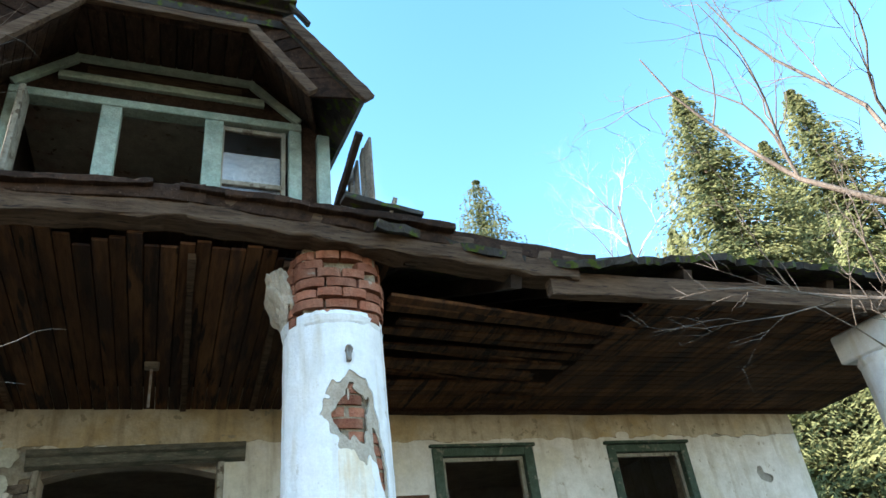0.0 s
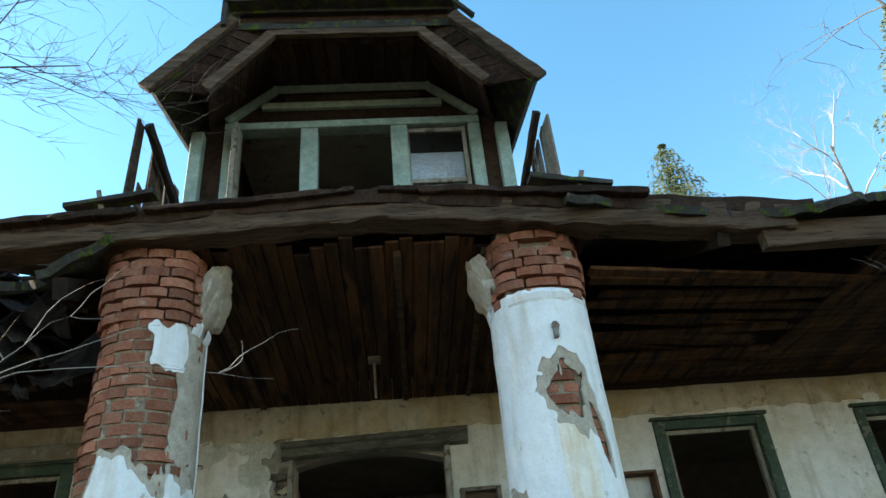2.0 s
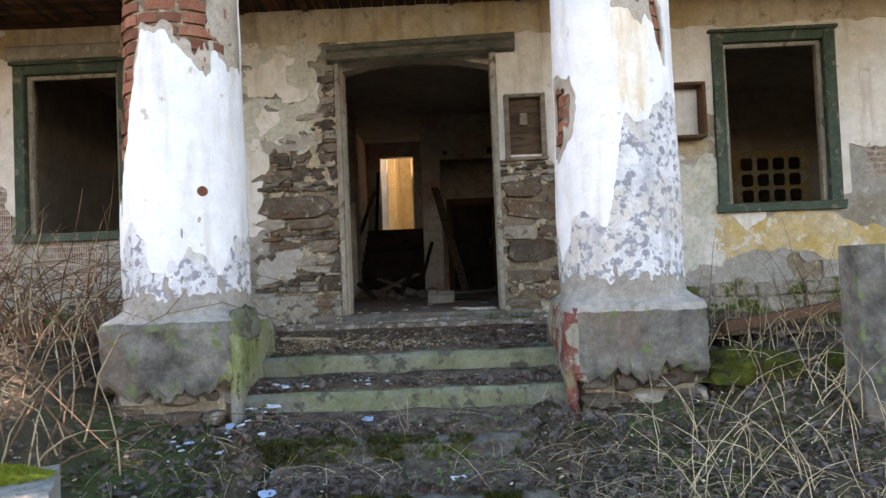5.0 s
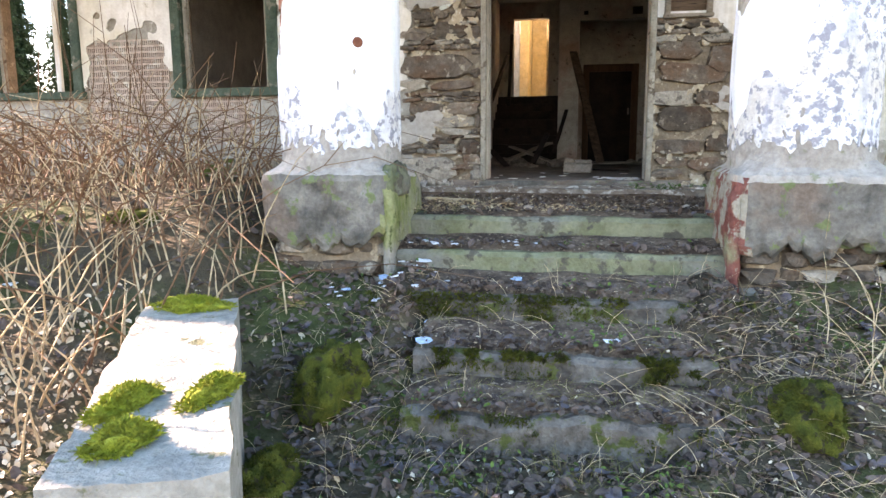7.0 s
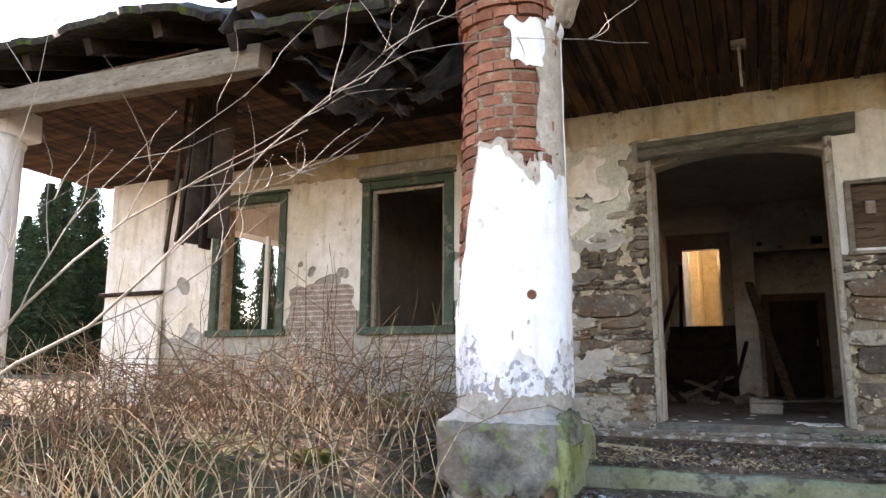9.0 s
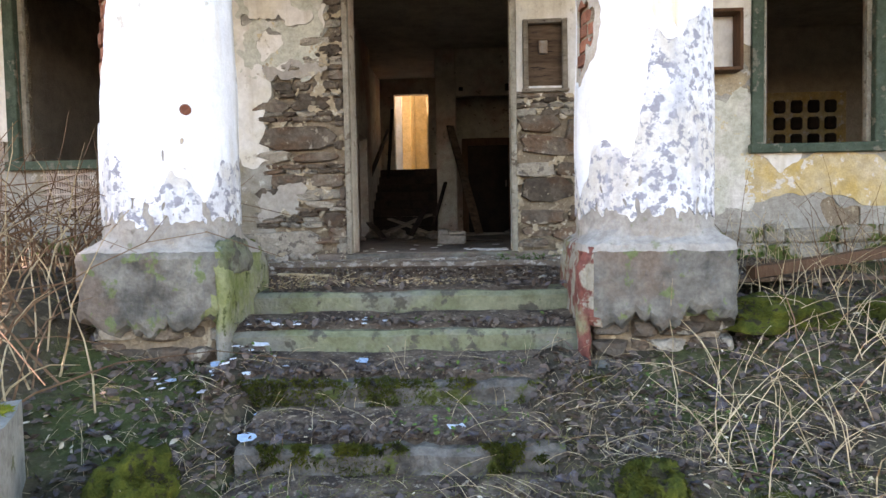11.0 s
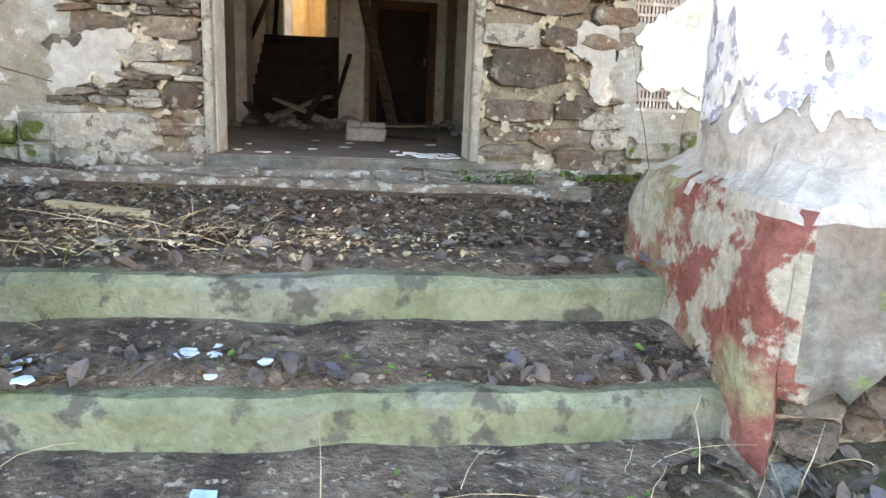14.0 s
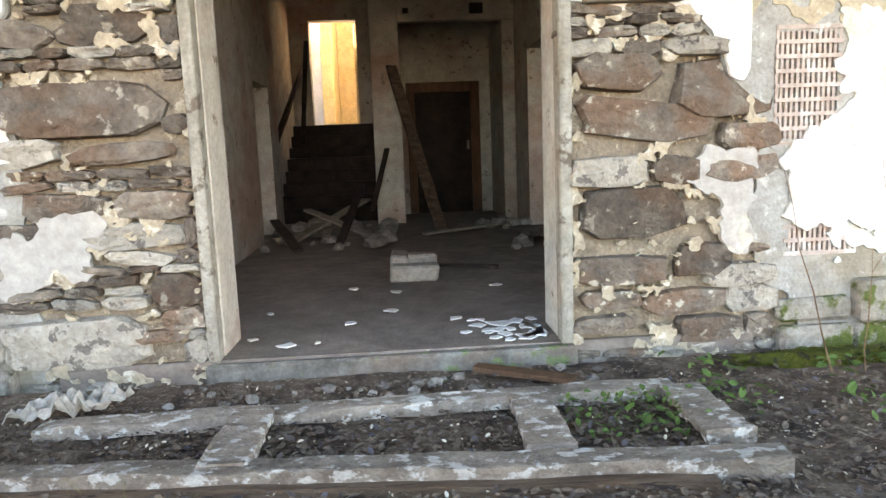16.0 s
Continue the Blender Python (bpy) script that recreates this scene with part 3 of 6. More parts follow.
tagged(box("floor_side_rooms", XL + 0.4, HL - 0.15, THICK, 12, -0.2, -0.02, "floor", bev=0), "dusty floor of a side room", "floor", kind="structure")
tagged(box("floor_right_rooms", HR + 0.15, XR - 0.4, THICK, 12, -0.2, -0.02, "floor", bev=0), "dusty floor of a side room", "floor", kind="structure")
tagged(box("ceiling", XL, XR, 0.0, 7.8, TOP + 0.01, TOP + 0.16, "shade_plaster", bev=0), "dim sagging plaster ceiling", "ceiling", kind="structure")
for nm, x0, x1 in (("wall_room_left", XL + 0.4, HL - 0.15), ("wall_room_right", HR + 0.15, XR - 0.4)):
    w = thing(nm, "dim plaster wall of a side room", "wall", kind="structure")
    wall_boxes("masonry", [], x0, x1, -0.3, TOP, 4.6, 4.8, "shade_plaster", w)
w = thing("wall_room_divider", "dim plaster partition", "wall", kind="structure")
wall_boxes("masonry", [], THICK, 4.6, -0.3, TOP, -4.75, -4.6, "shade_plaster", w, "y")

# stairs up to the rear room
st = thing("inner_staircase", "steep dark staircase strewn with rubble", "staircase")
# treads near black: the stairwell's shade is in their colour
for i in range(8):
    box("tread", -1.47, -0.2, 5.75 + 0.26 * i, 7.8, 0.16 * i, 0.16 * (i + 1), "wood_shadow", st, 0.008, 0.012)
beam("handrail", (-1.36, 5.3, 1.0), (-1.30, 7.7, 2.1), 0.06, 0.07, "wood_dark", st)

# rear room door leaf
dl = thing("door_leaf", "faded open inner door", "door")
box("leaf", -0.52, -0.48, 8.02, 8.72, 1.30, 2.82, "yellow", dl, 0, 0.005)

# back door of the hall
bd = thing("door_2", "brown wooden glazed door in an arched recess", "door", kind="structure")
box("frame_post", 0.22, 0.33, HB - 0.05, HB + 0.1, 0, 1.75, "brown_wood", bd)
box("frame_post", 1.08, 1.2, HB - 0.05, HB + 0.1, 0, 1.75, "brown_wood", bd)
box("frame_head", 0.33, 1.08, HB - 0.05, HB + 0.1, 1.62, 1.75, "brown_wood", bd)
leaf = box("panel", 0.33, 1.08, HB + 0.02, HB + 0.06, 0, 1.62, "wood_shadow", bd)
box("handle", 1.02, 1.05, HB - 0.03, HB + 0.02, 0.85, 0.97, "metal", leaf, label="pale metal handle")

# ---- front door opening ----
d1 = thing("door_1", "open doorway with weathered jambs and a green lintel", "doorway", kind="structure")
box("jamb_board", DX0 - 0.025, DX0 + 0.03, -0.06, 0.03, 0.0, DZ1, "paint_cream", d1, 0.006, 0.006, "chalky peeling jamb board")
box("jamb_board", DX1 - 0.04, DX1 + 0.02, -0.06, 0.03, 0.0, DZ1, "paint_cream", d1, 0.006, 0.006, "chalky peeling jamb board")
box("reveal", DX0 + 0.0, DX0 + 0.03, 0.03, THICK, 0.0, DZ1, "inner", d1, 0.003, 0.004)
box("reveal", DX1 - 0.03, DX1 - 0.0, 0.03, THICK, 0.0, DZ1, "inner", d1, 0.003, 0.004)
bm = bmesh.new()
prof = [(-0.05, 2.50), (-0.11, 2.53), (-0.12, 2.60), (-0.15, 2.62), (-0.16, 2.665), (-0.05, 2.68)]
ring = [[bm.verts.new((x, y + 0.004 * n3(x * 9, z * 9), z + 0.05 * (x + 0.9) / 2)) for y, z in prof] for x in np.linspace(-0.86, 1.0, 14)]
for a, b in zip(ring, ring[1:]):
    for i in range(len(prof)):
        bm.faces.new((a[i], a[(i + 1) % len(prof)], b[(i + 1) % len(prof)], b[i]))
bm.faces.new(ring[0])
bm.faces.new(ring[-1])
fin("lintel", bm, "lintel", d1, "dull green moulded lintel")
bm = bmesh.new()
for i in range(16):
    a0, a1 = DX0 + (DX1 - DX0) * i / 16, DX0 + (DX1 - DX0) * (i + 1) / 16
    f0, f1 = [2.58 - 0.12 * (2 * (i + k) / 16 - 1) ** 2 for k in (0, 1)]
    vs8 = [bm.verts.new(c) for c in ((a0, .1, f0), (a1, .1, f1), (a1, .1, 2.6), (a0, .1, 2.6), (a0, THICK, f0), (a1, THICK, f1), (a1, THICK, 2.6), (a0, THICK, 2.6))]
    for q in ((0, 1, 2, 3), (4, 5, 6, 7), (0, 1, 5, 4), (3, 2, 6, 7)):
        bm.faces.new([vs8[k] for k in q])
fin("arch", bm, "inner", d1)
box("threshold", DX0 - 0.03, DX1 + 0.03, -0.1, -0.04, -0.1, -0.005, "cement", d1, 0.006, 0.012, "worn dirty threshold edge")


# ---- windows ----
def window(k, x0, x1, bars):
    w = thing("window_%d" % k, "empty window with a flaking dark green frame", "window", kind="structure")
    f = 0.09
    for nm, a in (("frame_post", (x0 - 0.02, x0 + f, -0.07, 0.06, WZ0, WZ1)), ("frame_post", (x1 - f, x1 + 0.02, -0.07, 0.06, WZ0, WZ1)),
                  ("frame_head", (x0 + f, x1 - f, -0.065, 0.06, WZ1 - f, WZ1)), ("window_sill", (x0 - 0.04, x1 + 0.04, -0.1, 0.06, WZ0 - 0.05, WZ0 + 0.035)),
                  ("cornice", (x0 - 0.05, x1 + 0.05, -0.09, -0.02, WZ1 + 0.004, WZ1 + 0.04))):
        box(nm, *a, "paint_green", w, 0.004, 0.008)
    for a in ((x0 + f, x0 + f + 0.045, 0.0, 0.05, WZ0 + 0.04, WZ1 - f), (x1 - f - 0.045, x1 - f, 0.0, 0.05, WZ0 + 0.04, WZ1 - f), (x0 + f + .045, x1 - f - .045, 0.0, 0.05, WZ1 - f - .045, WZ1 - f)):
        box("inner_frame", *a, "paint_cream", w, 0.004, 0.005, "chalky cream inner frame")
    if bars:
        box("mullion", x1 - 0.42, x1 - 0.36, 0.1, 0.14, WZ0, WZ1 - 0.5, "white", w, 0.003, 0.005)
    return w


for k, (a, b) in enumerate(WIN):
    window(k + 1, a, b, k == 0)
box("render_band", -4.1, -2.82, -0.075, -0.045, WZ1 + 0.05, WZ1 + 0.2, "grey", front, 0.01, 0.01)

# openwork panel seen in the right-hand room; near-black blocks stand for its shaded holes
ob_ = thing("openwork_panel", "ochre openwork block panel in the room", "panel")
for i in range(4):
    for j in range(3):
        bm = bmesh.new()
        add_box(bm, 5.12 + i * .26, 5.3 + i * .26, 4.5, 4.575, 1.3 + j * .26, 1.5 + j * .26, 0, 0.03)
        fin("block", bm, "wood_shadow", ob_)
box("backing", 5.0, 6.25, 4.575, 4.6, 1.2, 2.15, "ochre", ob_)

# ---- niche and wall cabinet ----
ni = thing("meter_box", "small wall recess framed in grey wood", "box")
a, b, c, d = NICHE
box("back_board", a, b, -0.012, -0.004, c, d, "wood_beam", ni, 0, 0.002, "dark weathered back board")
for q in ((a - .03, a + .02, -.09, -.03, c - .02, d + .02), (b - .02, b + .03, -.09, -.03, c - .02, d + .02), (a + .02, b - .02, -.09, -.03, d - .02, d + .02), (a - .04, b + .04, -.1, -.03, c - .05, c - .02)):
    box("frame_board", *q, "wood_grey", ni, 0.004, 0.006)
box("fuse", a + .12, a + .2, -.06, -.012, c + .3, c + .42, "metal", ni)
cab = thing("wall_cabinet", "open brown wall cabinet with a white back", "cabinet")
a, b, c, d = 1.86, 2.80, 1.58, 2.12
box("bottom", a, b, -.24, -.05, c, c + .03, "brown_wood", cab)
box("top", a, b, -.24, -.05, d - .03, d, "brown_wood", cab)
box("side", a, a + .03, -.24, -.05, c + .03, d - .03, "brown_wood", cab)
box("side", b - .03, b, -.24, -.05, c + .03, d - .03, "brown_wood", cab)
box("back", a + .03, b - .03, -.07, -.052, c + .03, d - .03, "white", cab, label="dirty white back board")
box("divider", a + .55, a + .58, -.2, -.07, c + .03, d - .03, "white", cab)
bag = bmesh.new()
bmesh.ops.create_icosphere(bag, subdivisions=3, radius=0.09)
for v in bag.verts:
    v.co = Vector((v.co.x * 0.7, v.co.y * 0.6, v.co.z * 1.9)) * (1 + 0.35 * n3(v.co.x * 20, v.co.y * 20, v.co.z * 12))
    v.co += Vector((2.32, -0.14, 1.775))
tagged(fin("plastic_bag", bag, "paper", smooth=True), "crumpled pale plastic bag in the cabinet", "bag")


# ---- columns ----
def col_r(z):
    return 0.365 - 0.03 * smooth((z - 0.3) / 2.6)


def bare1(th, z):
    """Bare brick on the first column: th is the angle, 0 towards the path, growing to the right. Between -0.12 and -0.03 the render shows."""
    w = 0.14 * fbm(th * 2.2, z * 2.0, 3) + 0.07 * fbm(th * 8, z * 8, 5)
    edge = 1.02 + 0.9 * smooth((th + 0.95) / 0.75)
    if th > 0.05:
        edge -= 0.12 * smooth((th - 0.05) / 0.3)
    if th > 1.9:
        return -1
    if z > 2.4 + 0.6 * w and 0.3 + 1.2 * w < th < 1.0 + w and z < 2.74 + 0.5 * w:
        return -1
    if z > edge - w and th > 0.85 + 0.9 * w:
        return -0.08
    return z - edge + w


def bare2(th, z):
    """Damage on the second column: above 0 bare brick, down to -0.9 pinkish render."""
    w = 0.5 * fbm(th * 3, z * 3, 13) + 0.45 * fbm(th * 9, z * 9, 14)
    a = 1.5 - ((th + 0.0) / 0.17) ** 2 - ((z - 2.06) / 0.1) ** 2
    halo = -0.35 - ((th - 0.06 - 0.9 * max(0, 2.1 - z)) / 0.46) ** 2 - ((z - 2.06) / 0.26) ** 2 + .75
    b = 1 - ((th - 0.62 - 0.5 * (1.8 - z)) / 0.1) ** 2 - ((z - 1.80) / 0.19) ** 2
    c = 1 - ((th + 1.38 - 0.5 * (z - 1.3)) / 0.36) ** 2 - ((z - 1.30) / 0.2) ** 2
    return max(a, b, c, halo) + w


def column(name, cx, cy, bare, label, seed, bricks=True, low=0.2, top=2.8, cut=-0.12):
    col = thing(name, label, "column", "veranda columns", at=(cx, cy, low))
    k = 180
    bm = bmesh.new()

    def shell(keep, off, mat, nm, res=0.015, lab=""):
        nz = int((top - low) / res)
        vs, ids, fs = [], {}, []

        def vid(i, j):
            if (i % k, j) not in ids:
                th, z = 2 * math.pi * (i % k) / k, low + res * j
                r = col_r(z) + off + 0.006 * fbm(th * 3, z * 3, seed)
                ids[(i % k, j)] = len(vs)
                t2 = th + 0.012 * n3(i * 1.3, j * 1.3, seed)
                vs.append((r * math.sin(t2), -r * math.cos(t2), z - low + 0.3 * res * n3(i * 1.1, j * 1.9, seed + 2)))
            return ids[(i % k, j)]
        for j in range(nz):
            z = low + res * (j + 0.5)
            for i in range(k):
                th = 2 * math.pi * (i + 0.5) / k
                th = th - 2 * math.pi if th > math.pi else th
                if keep(th, z):
                    fs.append((vid(i, j), vid(i + 1, j), vid(i + 1, j + 1), vid(i, j + 1)))
        ob = raw(nm, relax(vs, fs, 2), fs, mat, col)
        sol = ob.modifiers.new("thickness", "SOLIDIFY")
        sol.thickness, sol.offset = 0.014, -1.0
        if lab:
            ob["label"] = lab
    shell(lambda th, z: True, -0.026, "mortar", "core")
    lowf = lambda th, z: z < 0.62 + 0.3 * fbm(th * 1.5, z, seed + 9) + (0.75 * smooth((th + .5) / .5) if name.endswith("white") else 0)
    shell(lambda th, z: bare(th, z) < -0.03 and z < 0.8 + .2 * fbm(th * 3, z * 3, seed), 0.001, "column_under", "lower_undercoat")
    shell(lambda th, z: bare(th, z) < -0.03 and z > 0.7, 0.0, "undercoat", "undercoat", lab="pinkish beige render")
    shell(lambda th, z: bare(th, z) < cut and not lowf(th, z) and fbm(th * 2, z * 2, seed + 21) < 0.8, 0.01, "column", "plaster", lab="white limewashed plaster with broken edges")
    shell(lambda th, z: bare(th, z) < cut and lowf(th, z) and z > .34 + .05 * fbm(th * 4, z * 4, seed + 31) + .05 * fbm(th * 15, z * 15, seed) and fbm(th * 9, z * 9, seed + 40) < .25 + .9 * smooth((z - .36) / .35), 0.008, "column_low", "lower_plaster", lab="mottled grey and white plaster")
    if name.endswith("white"):
        shell(lambda th, z: bare(th, z) < cut and 1 - ((th - .1 + .2 * (z - 1.7)) / .3) ** 2 - ((z - 1.68) / .42) ** 2 + .9 * fbm(th * 6, z * 1.5, 44) > 0, 0.013, "rust", "stain", lab="ochre run-off stain")
    if name.endswith("brick"):
        bm2 = bmesh.new()
        bmesh.ops.create_cone(bm2, segments=14, radius1=.036, radius2=.03, depth=.02, cap_ends=True, matrix=pose(.36 * math.sin(.62), -.36 * math.cos(.62), .93 - low, 90, 0, math.degrees(.62)))
        fin("putlog_hole", bm2, "brick", col, "round brick red hole")
    if bricks:
        j = 0
        z = low + 0.02
        while z < top:
            if any(bare(t, z + .03) > -0.2 for t in np.linspace(-1.9, 1.9, 40)):
                nb = 9 if j % 2 else 15
                for q in range(nb):
                    t0, t1 = 2 * math.pi * (q + 0.5 * (j % 2)) / nb, 2 * math.pi * (q + 0.92 + 0.5 * (j % 2)) / nb
                    tm = (t0 + t1) / 2
                    tm = tm - 2 * math.pi if tm > math.pi else tm
                    if abs(tm) < 1.95 and max(bare(tm - .12, z + .03), bare(tm + .12, z + .03), bare(tm, z + 0.03)) > -0.16:
                        vs = []
                        rj = R.uniform(-0.016, 0.006)
                        for zz in (z + R.uniform(0, .004), z + 0.062 + R.uniform(-.004, .002)):
                            for rr in (0.30, col_r(z) - 0.006 + rj):
                                for s in range(5):
                                    th = t0 + (t1 - t0) * s / 4
                                    e = 0.008 if rr > .31 and s in (0, 4) else 0
                                    vs.append(((rr - e) * math.sin(th), -(rr - e) * math.cos(th), zz - low))
                        fs = [(5 + s, 6 + s, 16 + s, 15 + s) for s in range(4)] + [(s, s + 1, 6 + s, 5 + s) for s in range(4)] + [(15 + s, 16 + s, 11 + s, 10 + s) for s in range(4)] + [(0, 5, 15, 10), (9, 4, 14, 19)]
                        raw("brick", vs, fs, "brick", col)
            z += 0.077
            j += 1
    # corbelled brick head
    if not bricks:
        box("head", -.36, .36, -.36, .36, top - low, top - low + .3, "column", col, .01, .02)
    for c, (half, nb) in enumerate(((.34, 13), (.35, 9), (.365, 13), (.37, 10), (.36, 13), (.345, 9), (.34, 12)) if bricks else ()):
        for q in range(nb):
            if R.random() < .05:
                continue
            t0, t1 = 2 * math.pi * (q + .5 * (c % 2)) / nb, 2 * math.pi * (q + .93 + .5 * (c % 2)) / nb
            zz, out = top - .06 + .077 * c - low + R.uniform(-.004, .004), R.uniform(-.016, .006)
            vs = []
            for z in (zz, zz + R.uniform(.058, .066)):
                for rr in (.22, half + out):
                    for s in range(5):
                        th = t0 + (t1 - t0) * s / 4
                        g = (abs(math.cos(th)) ** 4 + abs(math.sin(th)) ** 4) ** -.25
                        e = rr * (1 + .45 * (g - 1)) - (R.uniform(.006, .016) if rr > .3 and s in (0, 4) else 0)
                        vs.append((e * math.sin(th), -e * math.cos(th), z + R.uniform(-.002, .002)))
            fs = [(5 + s, 6 + s, 16 + s, 15 + s) for s in range(4)] + [(s, s + 1, 6 + s, 5 + s) for s in range(4)] + [(15 + s, 16 + s, 11 + s, 10 + s) for s in range(4)] + [(0, 5, 15, 10), (9, 4, 14, 19)]
            raw("brick", vs, fs, "brick", col)
    box("head_core", -.26, .26, -.26, .26, top - low + .003, top - low + .5, "mortar", col, 0, .01)
    # flaking plaster collar
    vs, fs = [], []
    for i in range(97):
        th = 2 * math.pi * (i % 96) / 96
        up = .03 * fbm(math.sin(th) * 5, math.cos(th) * 5, seed)
        for r, zz in ((col_r(top) + .002, top - .11), (col_r(top) + .018, top - .08), (col_r(top) + .03, top - .04 + .5 * up), (col_r(top) + .012, top - .012 + up)):
            r += .01 * fbm(th * 3, zz * 6, seed)
            vs.append((r * math.sin(th), -r * math.cos(th), zz - low))
    for i in range(96):
        tt = (i + .5) * 2 * math.pi / 96
        tt = tt - 2 * math.pi if tt > math.pi else tt
        if (name.endswith("brick") and tt < 0.9) or n3(math.sin(tt) * 3, math.cos(tt) * 3, seed + 4) > .22:
            continue
        for q in range(3):
            fs.append((i * 4 + q, i * 4 + 4 + q, i * 4 + 5 + q, i * 4 + 1 + q))
    raw("collar", vs, fs, "column", col)
    return col


CX, CY = 1.33, -2.60
c1 = column("column_brick", -CX, CY, bare1, "round brick column with half its white plaster fallen", 1)
c2 = column("column_white", CX, CY, bare2, "round white plastered column showing patches of brick", 2, cut=-0.9)
c1.name = c2.name = "column"
for x in (-7.0, 7.0):
    column("column", x, CY, lambda th, z: -1, "round white plastered veranda column", 5, bricks=False, low=-.3)
# broken plaster bracket towards the porch, and iron ring
for cx, s in ((-CX, 1), (CX, -1)):
    bm = bmesh.new()
    bmesh.ops.create_icosphere(bm, subdivisions=4, radius=1.0)
    for v in bm.verts:
        g = 1 + 0.28 * fbm(v.co.x * 2.4 + cx, v.co.y * 2.4, v.co.z * 2.4)
        v.co = Vector((v.co.x * .09, v.co.y * .24, v.co.z * .25)) * g + Vector((cx + s * .35, CY + .05, 3.0))
        v.co.x += s * (v.co.z - 3.0) * .3
    tagged(fin("plaster_bracket", bm, "undercoat"), "broken plaster bracket beside the column head", "bracket")
bm = bmesh.new()
bmesh.ops.create_cone(bm, segments=12, radius1=.028, radius2=.022, depth=.05, cap_ends=True, matrix=pose(CX + .02, CY - .36, 2.5, 90))
add_box(bm, CX, CX + .03, CY - .385, CY - .345, 2.42, 2.53, 0, .004)
tagged(fin("wall_hook", bm, "metal"), "rusty iron cable hook on the column", "hook")


# ---- pedestals ----
def pedestal(cx, s, label):
    p = thing("pedestal", label, "pedestal", "column pedestals")
    x0, x1 = cx - .385, cx + .385
    y0, y1 = CY - .40, CY + .42
    k = 112
    bm = bmesh.new()
    rings = []
    for z, e in ((-.17, -.06), (-.15, -.01), (-.11, .008), (-.04, .006), (.03, .01), (.1, .008), (.15, .012), (.185, .0), (.205, -.03), (.225, -.05), (.26, -.06), (.31, -.06)):
        r = []
        for i in range(k):
            th = 2 * math.pi * i / k
            c, sn = math.cos(th), math.sin(th)
            q = .395 * (abs(c) ** 9 + abs(sn) ** 9) ** (-1 / 9) + e
            if z > .2:
                m = smooth((z - .19) / .1)
                q = q * (1 - m) + (col_r(.3) + .004) * m
            q += .012 * fbm(c * 2 + cx, sn * 2, z * 3) + .012 * fbm(c * 7 + cx, sn * 7, z * 9) + .006 * fbm(c * 19 + cx, sn * 19, z * 21)
            drop = -.05 + .13 * fbm(c * 2.6 + cx, sn * 2.6, 2) + .03 * fbm(c * 8 + cx, sn * 8, 5)
            r.append(bm.verts.new((cx + q * c, CY + q * sn, z + drop * smooth((.06 - z) / .22) + .01 * fbm(c * 6 + cx, sn * 6, z))))
        rings.append(r)
    for a, b in zip(rings, rings[1:]):
        for i in range(k):
            bm.faces.new((a[i], a[(i + 1) % k], b[(i + 1) % k], b[i]))
    bm.faces.new(rings[0])
    bm.faces.new(rings[-1])
    cap = fin("cap", bm, "cement", p, "grey cement cap with algae")
    cap.data.materials.append(M["red_paint" if s > 0 else "algae"])
    cap.data.materials.append(M["column_under"])
    for f in cap.data.polygons:
        c = f.center
        wob = .06 * fbm(c.y * 5, c.z * 5, cx) + .03 * fbm(c.y * 14, c.z * 14, cx)
        if -s * (c.x - cx) > .34 + 1.2 * wob and c.z < .17 + 2 * wob:
            f.material_index = 1
        elif c.z > .16 + wob:
            f.material_index = 2
    box("rubble_core", x0 + .06, x1 - .06, y0 + .12, y1, -1.0, -.12, "mortar", p, .01, .02)
    xi = cx - s * .388
    vs, fs = [], []
    for i in range(21):
        for j in range(17):
            y, z = y0 + .03 + (y1 - y0 - .03) * i / 20, -.68 + .85 * j / 16
            vs.append((xi - s * (.012 - .03 * (i == 0) - .05 * smooth((z - .06) / .12) + .016 * fbm(y * 4, z * 4, cx) + .008 * fbm(y * 13, z * 13, cx)), y, z))
    for i in range(20):
        for j in range(16):
            fs.append((i * 17 + j, (i + 1) * 17 + j, (i + 1) * 17 + j + 1, i * 17 + j + 1))
    ob = raw("side_render", vs, fs, "red_paint" if s > 0 else "algae", p, True)
    sol = ob.modifiers.new("thickness", "SOLIDIFY")
    sol.thickness, sol.offset = .03, 0
    ob["label"] = "flaking red paint over render" if s > 0 else "algae green render"
    rr = random.Random(11 + int(s))
    for face in range(2):
        for row in range(5):
            u = .0
            while u < .66:
                w, h, z = min(rr.uniform(.1, .3), .72 - u), rr.uniform(.07, .13), -.64 + row * .115 + rr.uniform(-.015, .015)
                d = rr.uniform(.0, .06)
                bm = bmesh.new()
                bmesh.ops.create_icosphere(bm, subdivisions=2, radius=1)
                for v in bm.verts:
                    g = (abs(v.co.x) ** 5 + abs(v.co.y) ** 5 + abs(v.co.z) ** 5) ** -.2 * (1 + .22 * fbm(v.co.x * 1.3 + u * 9, v.co.y * 1.3 + row, v.co.z * 1.3))
                    a, b, c = v.co.x * g * w * .52, v.co.y * g * .11, v.co.z * g * h * .55
                    if face == 0:
                        v.co = Vector((x0 + .05 + u + w / 2 + a, y0 + .15 + d + b, z + h / 2 + c))
                    else:
                        v.co = Vector((cx + s * (.3 - d) + b, y0 + .1 + u + w / 2 + a, z + h / 2 + c))
                fin("stone", bm, "stone_pale" if rr.random() < .25 else "stone", p)
                u += w + .012
    return p


pedestal(-CX, -1, "mossy cement pedestal on rubble stones")
pedestal(CX, 1, "cracked cement pedestal with flaking red paint")

